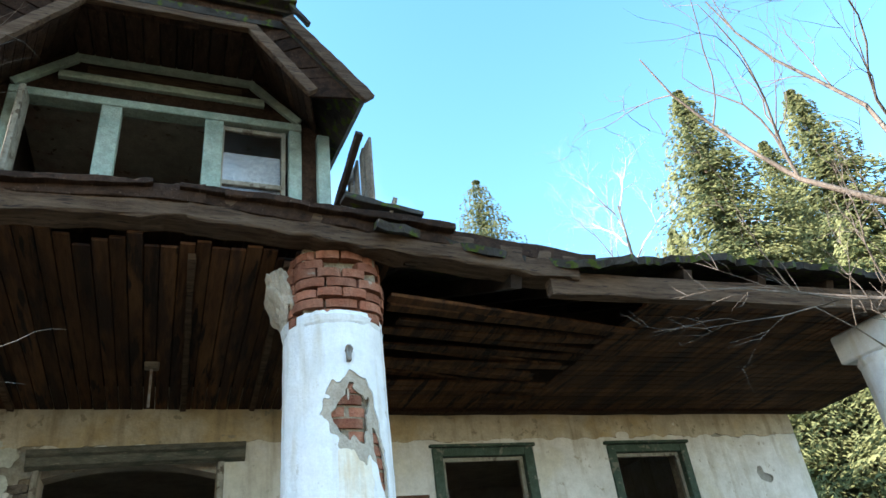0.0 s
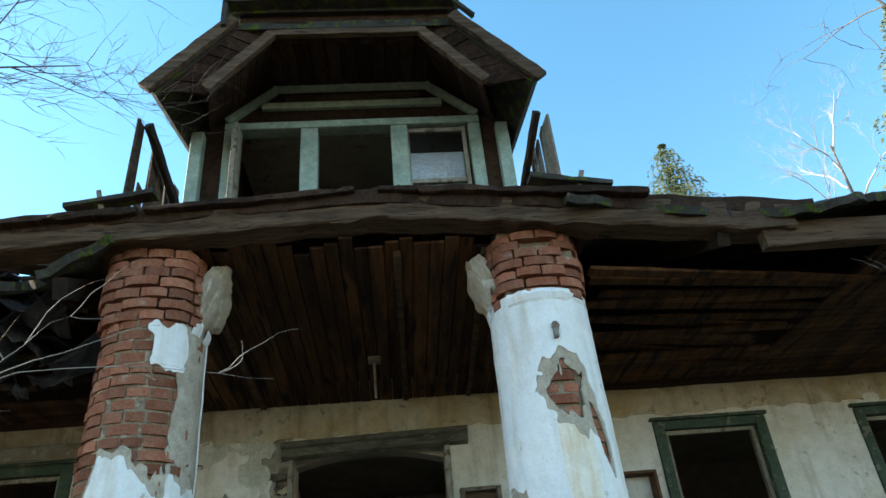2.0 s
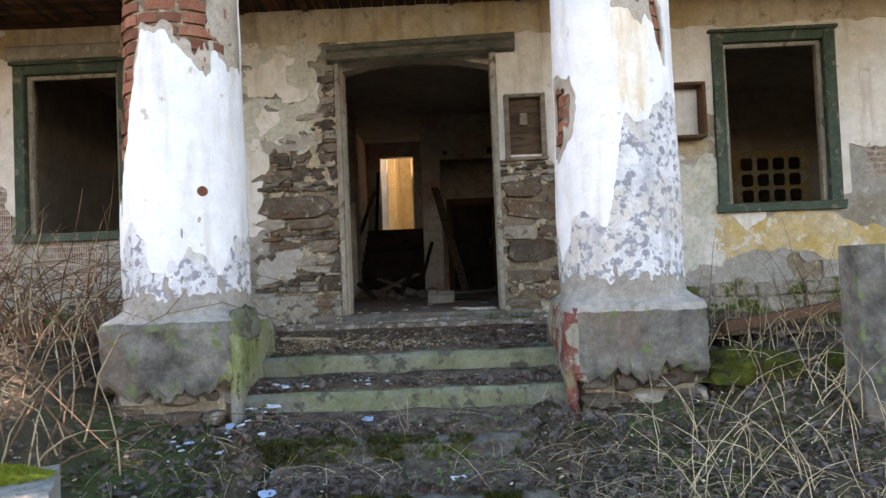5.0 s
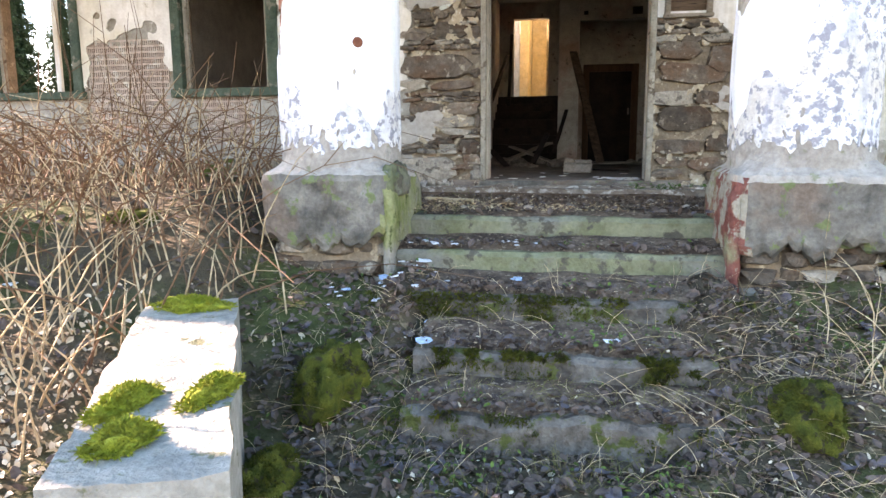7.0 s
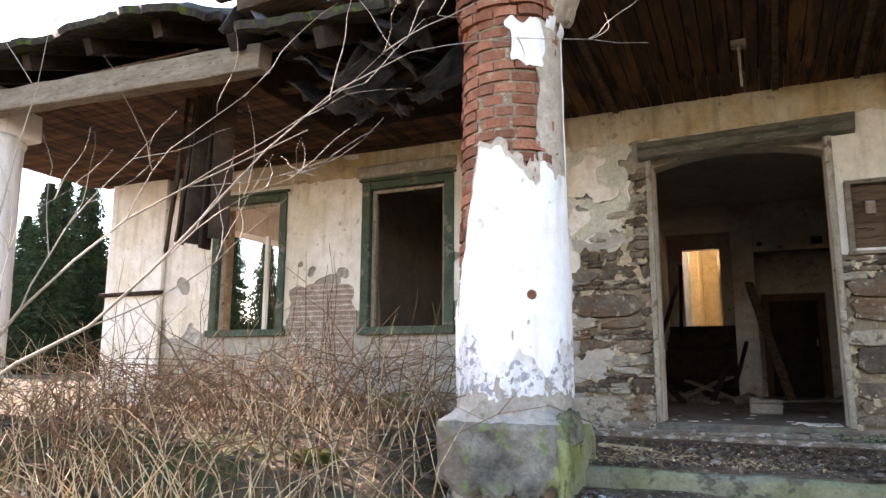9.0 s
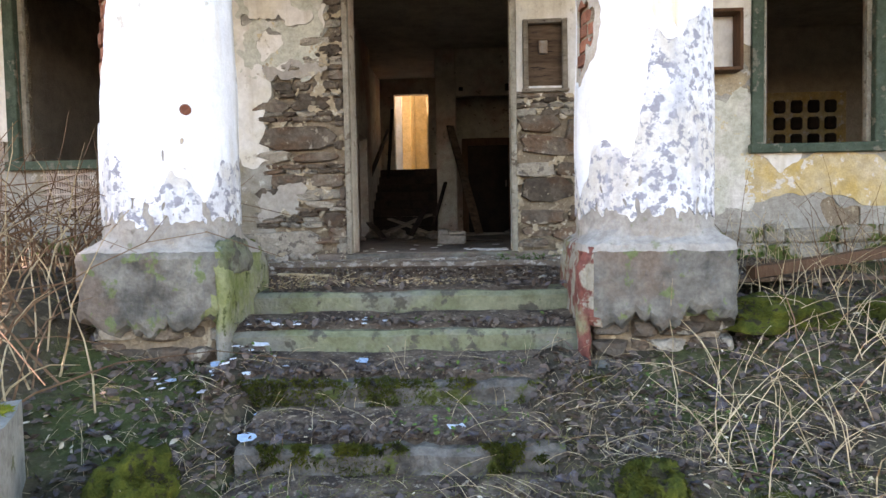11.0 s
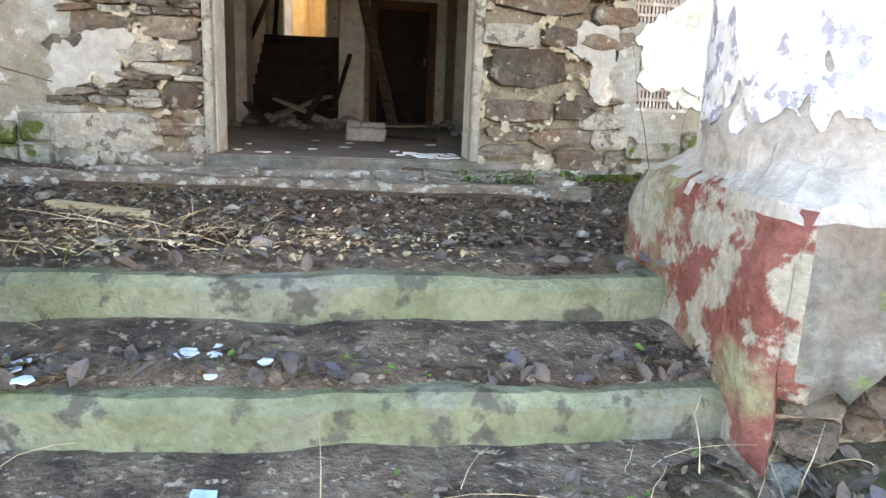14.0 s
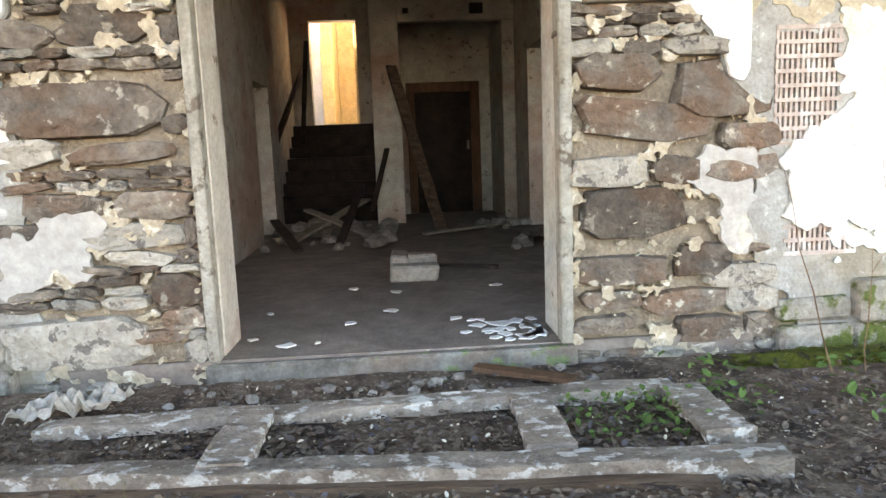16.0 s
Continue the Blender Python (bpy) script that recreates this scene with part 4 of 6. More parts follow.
# ---- steps ----
stairs = thing("front_steps", "mossy worn concrete steps with leaves", "steps")
SW = [(-1.0, 1.0), (-.98, 1.0), (-.86, .92), (-.62, .74), (-.6, .7)]
for i, (y, z) in enumerate(zip(STEP_Y, STEP_Z)):
    yb = 0.0 - .1 if i == 0 else STEP_Y[i - 1] + .06
    x0, x1 = SW[i]
    nx, prof = 40, None
    vs, fs = [], []
    P = [(yb, z), (y + .14, z), (y + .03, z - .004), (y, z - .03), (y + .004, z - .1), (y + .01, z - .3)]
    for q in range(nx + 1):
        x = x0 + (x1 - x0) * q / nx
        worn = (.014 * fbm(x * 2.5, i * 3.0) + .006 * fbm(x * 9, i * 5.0)) * (1 if i < 2 else 2.4)
        for k2, (py, pz) in enumerate(P):
            vs.append((x, py + (worn + .03 * (x / 1.0) ** 2 if k2 else 0), pz + worn * .6))
    for q in range(nx):
        for k2 in range(5):
            fs.append((q * 6 + k2, (q + 1) * 6 + k2, (q + 1) * 6 + k2 + 1, q * 6 + k2 + 1))
    fs += [tuple(range(6)), tuple(nx * 6 + k2 for k2 in range(6))[::-1]]
    raw("step", vs, fs, "green_cement" if i < 2 else "step_low", stairs)
# soil lying on the treads
for i, (y, z) in enumerate(zip(STEP_Y, STEP_Z)):
    yb = -0.12 if i == 0 else STEP_Y[i - 1]
    x0, x1 = (-2.6, 2.9) if i == 0 else SW[i]
    nx, ny = int((x1 - x0) / .04), max(4, int((yb - y) / .04))
    vs = []
    for q in range(nx + 1):
        for w in range(ny + 1):
            x, v = x0 + (x1 - x0) * q / nx, w / ny
            yy = y + .05 + (yb - y - .03) * v
            if i == 0 and abs(x) > 0.85:
                yy = max(yy, -2.2)
            vs.append((x, yy, z + .012 * smooth(v * (4 if i else 40)) + .04 * smooth(v * 1.2) * (i > 0) - .012 * (1 - smooth(v * (5 if i else 30))) + .012 * fbm(x * 3, yy * 3, 2) + .006 * fbm(x * 13, yy * 13)))
    fs = [(q * (ny + 1) + w, (q + 1) * (ny + 1) + w, (q + 1) * (ny + 1) + w + 1, q * (ny + 1) + w + 1) for q in range(nx) for w in range(ny)]
    raw("soil", vs, fs, "dirt", stairs, True)["label"] = "dark leafy soil lying on the tread"

# ---- porch beam, ceiling ----
pb = thing("porch_beam", "weathered cracked timber beam along the eaves", "beam")
beam("timber", (-3.4, -2.92, 3.30), (0.3, -2.95, 3.46), .22, .22, "wood_beam", pb, 26, .02)
beam("timber", (0.3, -2.95, 3.46), (3.2, -2.92, 3.22), .22, .22, "wood_beam", pb, 22, .02)
beam("board", (-3.6, -3.0, 3.38), (0.4, -3.05, 3.53), .05, .13, "wood_dark", pb, 30, .02)
beam("board", (0.2, -3.05, 3.53), (3.4, -3.0, 3.30), .05, .13, "wood_dark", pb, 24, .02)
for i in range(13):
    x = -3.0 + .4 * i + R.uniform(-.1, .1)
    beam("shingle", (x, -3.06, 3.56 - .06 * abs(x - .2)), (x + R.uniform(.3, .7), -3.06, 3.565 - .06 * abs(x + .3)), .12, R.uniform(.02, .05), "wood_dark", pb, 6, .012)
pc = thing("porch_ceiling", "brown tongue and groove plank ceiling of the porch", "ceiling", kind="structure")
x = -1.75
while x < 1.72:
    w = R.uniform(.095, .125)
    bm = bmesh.new()
    e = R.uniform(-.1, .1)
    v0 = add_box(bm, x, x + w - .008, -2.78 + e, -.02, 0, .022, 0, .003)
    for v in bm.verts:
        v.co.z += 3.06 + (-v.co.y) * .085 + .006 * n3(x * 7, 0)
    fin("plank", bm, "plank", pc)
    x += w
for x in (-1.1, .35, 1.0):
    beam("batten", (x, -2.7, 3.26), (x + .05, -.1, 3.05), .05, .05, "wood_beam", pc)
hk = thing("lamp_hook", "bare metal lamp rod hanging from the ceiling", "lamp fitting", at=(0, 0, 0))
box("rose", .05, .17, -1.06, -.96, 3.10, 3.155, "wood_grey", hk, .004, .008)
beam("rod", (.11, -1.01, 3.10), (.115, -1.01, 2.76), .022, .022, "metal", hk, 6, .001)

# ---- roofs of the veranda ----
def sag_l(x, y):
    s = smooth((x + 4.3) / 1.3) * smooth((-1.2 - x) / 1.0)
    return -.42 * s * smooth((-.2 - y) / 2.0)


def sag_r(x, y):
    s = smooth((x - 1.6) / 1.2) * smooth((4.6 - x) / 1.6)
    return -.16 * s * smooth((-.2 - y) / 2.0)


for nm, x0, x1, sag, lab in (("left", -8.7, -1.55, sag_l, "collapsing mossy veranda roof of felt and boards"), ("right", 1.55, 8.8, sag_r, "sagging dark veranda roof of felt and boards")):
    rf = thing("veranda_roof", lab, "roof")
    n1, n2 = 110, 60
    vs, fs = [], []
    for i in range(n1 + 1):
        for j in range(n2 + 1):
            x = x0 + (x1 - x0) * i / n1
            e = .16 * fbm(x * 2.0, 4.4) + .07 * n3(x * 9, 2)
            y = -3.1 + e * (1 - j / n2) + 4.4 * j / n2
            z = 3.42 + (y + 3.1) * .42 + sag(x, y) + .03 * fbm(x * 3, y * 3, 9) + .03 * n3(x * 8, y * 8)
            vs.append((x, y, z))
    for i in range(n1):
        for j in range(n2):
            x, y = x0 + (x1 - x0) * (i + .5) / n1, -3.1 + 4.4 * (j + .5) / n2
            if nm == "left" and -4.0 < x < -1.9 and y < -1.0 and fbm(x * 2.2, y * 2.2, 33) > .5:
                continue
            fs.append((i * (n2 + 1) + j, (i + 1) * (n2 + 1) + j, (i + 1) * (n2 + 1) + j + 1, i * (n2 + 1) + j + 1))
    sh = raw("roofing", vs, fs, "roof", rf)
    sh.modifiers.new("thickness", "SOLIDIFY").thickness = .06
    # soffit boards, running along the eaves
    for q in range(22):
        y = -2.75 + .125 * q
        for seg in range(3):
            a, b = x0 + .1 + (x1 - x0 - .2) * seg / 3, x0 + .1 + (x1 - x0 - .2) * (seg + 1) / 3 - .02
            hole_ = (nm == "left" and seg == 2 and y < -.7) or (nm == "right" and seg == 0 and y < -.9)
            if hole_ and R.random() < .8:
                continue
            z = 3.04 + (-y) * .03
            beam("soffit_board", (a, y, z + .5 * sag((a), y)), (b, y, z + .5 * sag(b, y)), .115, .022, "plank", rf, 5, .006)
    # rafters coloured dark for the shade under the roofing
    for q in range(9):
        x = x0 + .3 + (x1 - x0 - .6) * q / 8
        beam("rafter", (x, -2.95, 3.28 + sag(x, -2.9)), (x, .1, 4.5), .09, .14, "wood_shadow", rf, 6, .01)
    wp = thing("eaves_wall_plate", "dark timber wall plate above the plaster", "beam")
    beam("plate", (x0 + .4, -.1, 3.05), (x1 - .4, -.1, 3.05), .14, .1, "wood_dark", wp, 20, .012)
eb = thing("eaves_beam", "broken grey eaves beam over the veranda", "beam")
beam("timber", (-8.6, -2.78, 3.12), (-3.32, -2.75, 2.91), .16, .22, "wood_grey", eb, 18, .012)
eb = thing("eaves_beam", "grey eaves board hanging from the roof edge", "beam")
beam("timber", (2.95, -2.95, 3.10), (8.6, -2.9, 3.22), .1, .2, "wood_beam", eb, 18, .015)
hb_ = thing("hanging_boards", "dark rotten boards hanging from the roof", "board")
for i in range(5):
    beam("board", (-4.86 + .12 * i, -2.0 + .03 * (i % 2), 3.15), (-4.98 + .13 * i, -2.05 + .03 * i, 1.62 + R.uniform(-.08, .08)), .19, .03, "wood_shadow", hb_, 10, .012, roll=.35 * (i % 3 - 1))
for i in range(40):
    x, y = R.uniform(-3.7, -1.8), R.uniform(-2.7, -.6)
    a = R.uniform(-.6, .6)
    l = R.uniform(.4, 1.2)
    z = R.uniform(2.98, 3.4) + .25 * smooth((y + 1.5) / 1.5)
    z = 3.0 + R.uniform(0, .35)
    ob = beam("broken_board", (x - l / 2 * math.cos(a), y - l / 2 * math.sin(a), z + R.uniform(0, .3)), (x + l / 2 * math.cos(a), y + l / 2 * math.sin(a), z + R.uniform(-.1, .25)), .1, .025, R.choice(("wood_dark", "wood_shadow", "wood_beam")), None, 5, .01)
    tagged(ob, "broken dark board caught in the fallen roof", "board", "fallen roof boards")
for i in range(14):
    x, y, z = R.uniform(-3.5, -1.95), R.uniform(-2.8, -1.0), R.uniform(3.02, 3.3)
    vs, fs = [], []
    w, l = R.uniform(.25, .5), R.uniform(.4, .9)
    ph = R.uniform(0, 6)
    for p_ in range(9):
        for q in range(7):
            u, v = p_ / 8 - .5, q / 6 - .5
            vs.append((x + l * u, y + w * v, z + .12 * math.sin(5 * u + ph) + .1 * n3(u * 3 + i, v * 3) - .25 * v * v))
    for p_ in range(8):
        for q in range(6):
            fs.append((p_ * 7 + q, p_ * 7 + 7 + q, p_ * 7 + 8 + q, p_ * 7 + q + 1))
    ob = raw("tar_paper", vs, fs, "felt", None, True)
    ob.modifiers.new("thickness", "SOLIDIFY").thickness = .008
    tagged(ob, "torn curling sheet of tar paper", "roofing", "torn roofing sheets")
# rough boards under the right-hand roof
for i in range(10):
    y = -2.6 + .2 * i
    tagged(beam("loose_board", (1.75 + R.uniform(0, .3), y, 3.05 + R.uniform(0, .12)), (3.6 + R.uniform(0, .8), y + .25, 3.0 + R.uniform(0, .1)), .1, .025, "plank", None, 6, .01), "loose dark soffit board", "board", "loose soffit boards")
# main roof behind, low and hidden by the eaves
mr = thing("main_roof", "dark low main roof", "roof")
for a, b in (((-8.7, 1.1), (8.8, 1.1)),):
    raw("slope", [(-8.7, 1.2, 5.1), (8.8, 1.2, 5.1), (8.8, 7.8, 6.9), (-8.7, 7.8, 6.9)], [(0, 1, 2, 3)], "roof", mr).modifiers.new("thickness", "SOLIDIFY").thickness = .1
# near-black attic wall, coloured for the shade behind the eaves
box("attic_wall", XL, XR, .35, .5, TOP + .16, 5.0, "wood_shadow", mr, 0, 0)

# ---- dormer ----
dm = thing("dormer", "dark timber dormer with mint green window frames", "dormer", at=(0, 0, -.10))
WY, HY, BZ = -1.6, -2.55, 3.75
xs4 = [-1.215, -.36, .41, 1.23]
WT = 5.50
for x, w in ((-1.215, .12), (-.44, .17), (.46, .17), (1.23, .12)):
    box("window_post", x - w / 2, x + w / 2, WY - .06, WY + .08, BZ, WT, "paint_mint", dm, .004, .008, "faded mint green post")
box("window_head", -1.275, 1.29, WY - .07, WY + .08, WT, WT + .09, "paint_mint", dm, .004, .008)
box("window_sill", -1.275, 1.29, WY - .1, WY + .08, BZ, BZ + .08, "paint_mint", dm, .004, .008)
# gable panel above the windows
box("gable_panel", -1.2, 1.2, WY - .02, WY + .06, WT + .09, 6.2, "wood_dark", dm, 0, .004)
beam("gable_trim", (-1.26, WY - .05, WT + .12), (-.80, WY - .05, 6.02), .05, .08, "paint_mint", dm, 4, .003)
beam("gable_trim", (1.27, WY - .05, WT + .12), (.80, WY - .05, 6.02), .05, .08, "paint_mint", dm, 4, .003)
beam("gable_trim", (-.82, WY - .05, 6.05), (.82, WY - .05, 6.05), .05, .09, "paint_mint", dm, 8, .003)
beam("gable_trim", (-.92, WY - .05, 5.80), (.92, WY - .05, 5.80), .05, .08, "paint_mint", dm, 8, .003)
box("gable_board", -.7, .7, WY - .04, WY - .022, 5.88, 5.97, "wood_beam", dm)
# sash in the third light, with glass and bars
for q in ((.52, .56), (1.10, 1.14)):
    box("sash_stile", q[0], q[1], WY - .03, WY + .02, BZ + .1, WT - .02, "paint_cream", dm, .002, .004)
for z in (4.05, 4.78, 5.42):
    box("sash_bar", .56, 1.10, WY - .03, WY + .02, z, z + .05, "paint_cream", dm, .002, .004)
gl = box("pane", .56, 1.10, WY - .006, WY, 4.1, 5.42, "glass", dm, 0, 0)
gl.visible_shadow = False
box("sash_stile", -1.15, -1.10, WY - .25, WY - .03, BZ + .1, WT - .05, "paint_cream", dm, .002, .004)
box("curtain_board", .56, 1.1, WY + .04, WY + .05, 4.0, 5.2, "paper", dm, .003, .004)
# room of the dormer
box("back_wall", -1.5, 1.5, 1.0, 1.1, BZ, 6.2, "shade_plaster", dm, 0, 0)
for x in (-1.36, 1.38):
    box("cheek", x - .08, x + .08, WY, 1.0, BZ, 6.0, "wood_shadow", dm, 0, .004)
box("room_ceiling", -1.3, 1.3, WY + .08, 1.0, 5.75, 5.8, "inner", dm, 0, 0)
box("room_floor", -1.75, 1.75, -2.75, 1.0, BZ - .1, BZ - .01, "wood_dark", dm, 0, .004)
for x in (-1.52, 1.50):
    box("side_post", x - .06, x + .06, WY - .12, WY, BZ, 5.45, "paint_mint", dm, .004, .008, "faded mint green corner post")
    box("side_panel", min(x * .83, x), max(x * .83, x), WY - .02, WY + .04, BZ, 5.6, "wood_dark", dm)
# hood: trapezoid roof with planked soffit
prof_o = [(-1.70, 5.22), (-1.04, 6.02), (1.02, 6.02), (1.72, 5.22)]
prof_i = [(-1.20, 5.24), (-.70, 5.86), (.72, 5.86), (1.22, 5.24)]
vs, fs = [], []
for y, dz in ((HY, 0), (1.6, .55)):
    vs += [(x, y, z + dz * 1.6) for x, z in prof_o]
fs = [(0, 1, 5, 4), (1, 2, 6, 5), (2, 3, 7, 6)]
raw("roof_shell", vs, fs, "roof", dm).modifiers.new("thickness", "SOLIDIFY").thickness = .08
for (a, b), (c, d) in zip(zip(prof_o, prof_o[1:]), zip(prof_i, prof_i[1:])):
    n = 12 if abs(a[0] - b[0]) > 2 else 7
    for i in range(n):
        t0, t1 = i / n, (i + .94) / n
        bm = bmesh.new()
        dy, dz = R.uniform(-.012, .012), R.uniform(-.02, .03)
        q = [(a[0] + (b[0] - a[0]) * t, HY + dy, a[1] + (b[1] - a[1]) * t) for t in (t0, t1)] + [(c[0] + (d[0] - c[0]) * t, HY + .1 + dy, c[1] + (d[1] - c[1]) * t + dz) for t in (t1, t0)]
        f = [bm.verts.new(v) for v in q]
        g = [bm.verts.new((v[0], v[1] + .025, v[2])) for v in q]
        bm.faces.new(f)
        bm.faces.new(g)
        for k2 in range(4):
            bm.faces.new((f[k2], f[(k2 + 1) % 4], g[(k2 + 1) % 4], g[k2]))
        fin("fascia_board", bm, "wood_dark", dm)
beam("verge_board", (-1.72, HY - .04, 5.19), (-1.02, HY - .04, 6.03), .05, .12, "wood_beam", dm, 10, .01)
beam("verge_board", (1.74, HY - .04, 5.19), (1.0, HY - .04, 6.03), .05, .12, "wood_beam", dm, 10, .01)
beam("lower_board", (-.72, HY + .02, 5.88), (.74, HY + .02, 5.88), .06, .07, "wood_beam", dm, 10, .006)
beam("lower_board", (-1.22, HY + .02, 5.22), (-.68, HY + .02, 5.88), .06, .1, "wood_beam", dm, 8, .006)
beam("lower_board", (1.24, HY + .02, 5.22), (.70, HY + .02, 5.88), .06, .1, "wood_beam", dm, 8, .006)
beam("gutter", (-1.1, HY - .07, 6.22), (1.08, HY - .07, 6.22), .12, .08, "roof", dm, 20, .012)
beam("gutter_end", (1.0, HY - .07, 6.22), (1.2, HY - .06, 5.98), .05, .03, "roof", dm, 4, .006)
beam("gutter_end", (-1.1, HY - .07, 6.22), (-1.1, HY - .06, 5.9), .05, .08, "roof", dm, 4, .006)
box("hip_fascia", -1.0, .98, HY + .06, HY + .1, 6.0, 6.2, "wood_dark", dm)
raw("hip", [(-1.1, HY - .02, 6.2), (1.08, HY - .02, 6.2), (.6, -.6, 7.0), (-.6, -.6, 7.0)], [(0, 1, 2, 3)], "roof", dm).modifiers.new("thickness", "SOLIDIFY").thickness = .05
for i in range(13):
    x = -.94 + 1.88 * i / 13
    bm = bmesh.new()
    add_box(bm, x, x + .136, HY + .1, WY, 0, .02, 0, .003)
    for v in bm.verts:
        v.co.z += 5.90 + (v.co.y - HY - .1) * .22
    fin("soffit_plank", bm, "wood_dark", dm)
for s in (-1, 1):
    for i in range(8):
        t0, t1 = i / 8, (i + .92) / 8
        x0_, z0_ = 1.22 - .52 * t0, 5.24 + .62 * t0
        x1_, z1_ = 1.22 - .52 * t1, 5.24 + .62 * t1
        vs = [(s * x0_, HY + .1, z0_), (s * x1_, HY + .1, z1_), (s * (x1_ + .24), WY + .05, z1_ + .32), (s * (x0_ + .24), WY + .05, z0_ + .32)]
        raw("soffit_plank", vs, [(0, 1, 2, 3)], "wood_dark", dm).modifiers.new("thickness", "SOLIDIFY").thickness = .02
# balcony sides
for s in (-1, 1):
    rl = thing("balcony_rail", "broken weathered board balcony side", "railing", "balcony sides", at=(0, 0, -.08))
    for i in range(7):
        y = -2.62 + .14 * i
        h = 4.82 - .05 * i + R.uniform(-.12, .1) - (.55 if i == 1 and s < 0 else 0)
        xx = s * (1.70 - .02 * i)
        bm = bmesh.new()
        add_box(bm, xx - .012, xx + .012, y, y + .125, BZ - .05, h, .008, .003)
        fin("board", bm, "wood_grey" if s > 0 or i > 3 else "wood_beam", rl)
    beam("handrail", (s * 1.62, -2.6, 4.75), (s * 1.5, -1.7, 4.2), .05, .08, "wood_shadow", rl)
    beam("corner_board", (s * 1.75, -2.7, BZ - .1), (s * 1.84, -2.72, 3.98), .1, .03, "wood_grey", rl, 4, .01)
    beam("base_board", (s * 1.4, -2.78, BZ + .16), (s * 2.05, -2.72, BZ + .1), .12, .04, "roof", rl, 6, .01)


# ---- the hall's loose things ----
def rock(cx, cy, cz, r, mat, name, label, cat, grp="", sq=(1, 1, .6), seed=0.0, sub=2):
    bm = bmesh.new()
    bmesh.ops.create_icosphere(bm, subdivisions=sub, radius=r)
    for v in bm.verts:
        g = 1 + .35 * fbm(v.co.x / r * 1.1 + seed, v.co.y / r * 1.1, v.co.z / r * 1.1)
        v.co = Vector((v.co.x * sq[0], v.co.y * sq[1], v.co.z * sq[2])) * g + Vector((cx, cy, cz))
    return tagged(fin(name, bm, mat, None, "", False), label, cat, grp)


rr = random.Random(5)
for i in range(46):
    left = i < 30
    x, y = (rr.uniform(-1.2, .0), rr.uniform(3.2, 5.4)) if left else (rr.uniform(.95, 1.45), rr.uniform(2.6, 4.6))
    r = rr.uniform(.04, .13)
    rock(x, y, r * .45, r, "rubble", "rubble_stone", "lump of fallen plaster and stone on the hall floor", "rubble", "hall rubble", seed=i * 1.7, sub=1)
for a, b, w in (((-1.0, 3.4, .05), (-.3, 4.6, .35), .12), ((-.9, 4.2, .3), (-.2, 3.6, .06), .1), ((-1.15, 3.7, .25), (-.85, 3.1, .03), .09), ((-.5, 3.3, .05), (-.35, 4.8, .5), .08), ((-.25, 4.9, .2), (-.05, 5.2, .9), .06), ((.3, 3.9, .03), (1.1, 4.3, .05), .1), ((.25, 2.1, .02), (.75, 1.85, .02), .03)):
    tagged(beam("loose_plank", a, b, w, .025, "wood_shadow" if w < .1 else "wood_grey", None, 5, .006), "broken grey plank among the rubble", "plank", "hall planks")
tagged(beam("leaning_plank", (.50, 4.35, .02), (.04, 5.25, 1.85), .13, .03, "wood_beam", None, 8, .008), "long grey plank leaning on the pier", "plank")
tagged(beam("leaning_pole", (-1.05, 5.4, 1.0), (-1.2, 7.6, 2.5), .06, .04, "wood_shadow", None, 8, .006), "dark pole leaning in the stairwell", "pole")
fb = thing("foam_block", "dirty broken foam block on the hall floor", "block")
for q in ((-.02, .30, 1.52, 1.64, 0, .12), (-.02, .1, 1.64, 1.92, 0, .17), (.1, .3, 1.78, 1.92, 0, .15)):
    box("slab", *q, "foam", fb, .012, .015)
for i in range(44):
    x, y = (rr.gauss(.58, .1), rr.gauss(.22, .1)) if i < 32 else (rr.uniform(-.7, .7), rr.uniform(.1, 1.4))
    x, y = max(-.7, min(.7, x)), max(.03, y)
    s = rr.uniform(.012, .05)
    k = rr.randint(5, 7)
    vs = [(x + s * (.35 + abs(math.sin(q * 2.3 + i))) * math.cos(2 * math.pi * q / k), y + s * (.35 + abs(math.cos(q * 1.7 + i))) * math.sin(2 * math.pi * q / k), .004 + z) for z in (0, .006) for q in range(k)]
    fs = [tuple(range(k))[::-1], tuple(range(k, 2 * k))] + [(q, (q + 1) % k, k + (q + 1) % k, k + q) for q in range(k)]
    tagged(raw("plaster_flake", vs, fs, "white"), "white plaster flake on the floor", "plaster flake", "plaster flakes")
# dark plates stand for the unlit vent openings
box("vent", .98, 1.14, 5.275, 5.298, 2.42, 2.54, "wood_shadow", hb)
box("vent", .2, .27, 5.275, 5.298, 2.44, 2.50, "wood_shadow", hb)

# ---- the lumber frame on the landing ----
pf = thing("timber_frame", "weathered grey timber frame lying on the landing", "wooden frame")
beam("rail", (-1.55, -.97, -.045), (1.13, -1.2, -.04), .10, .07, "frame_wood", pf, 22, .008)
beam("rail", (-1.25, -.60, -.05), (1.05, -.57, -.04), .10, .05, "frame_wood", pf, 20, .008)
for x in (-.52, .46, 1.02):
    beam("cross_piece", (x + .02, -1.06, -.02), (x + .03, -.62, -.02), .15, .035, "frame_wood", pf, 8, .012)
beam("strip", (-1.2, -1.04, -.07), (.9, -1.26, -.07), .05, .05, "wood_beam", pf, 14, .008)
tagged(beam("loose_stick", (-1.0, -1.65, -.055), (-.62, -1.85, -.055), .05, .03, "straw", None, 5, .004), "pale split stick on the landing", "stick")
tagged(beam("loose_board", (.35, -.18, -.045), (.72, -.4, -.05), .07, .02, "brown_wood", None, 5, .004), "broken brown board by the threshold", "board")
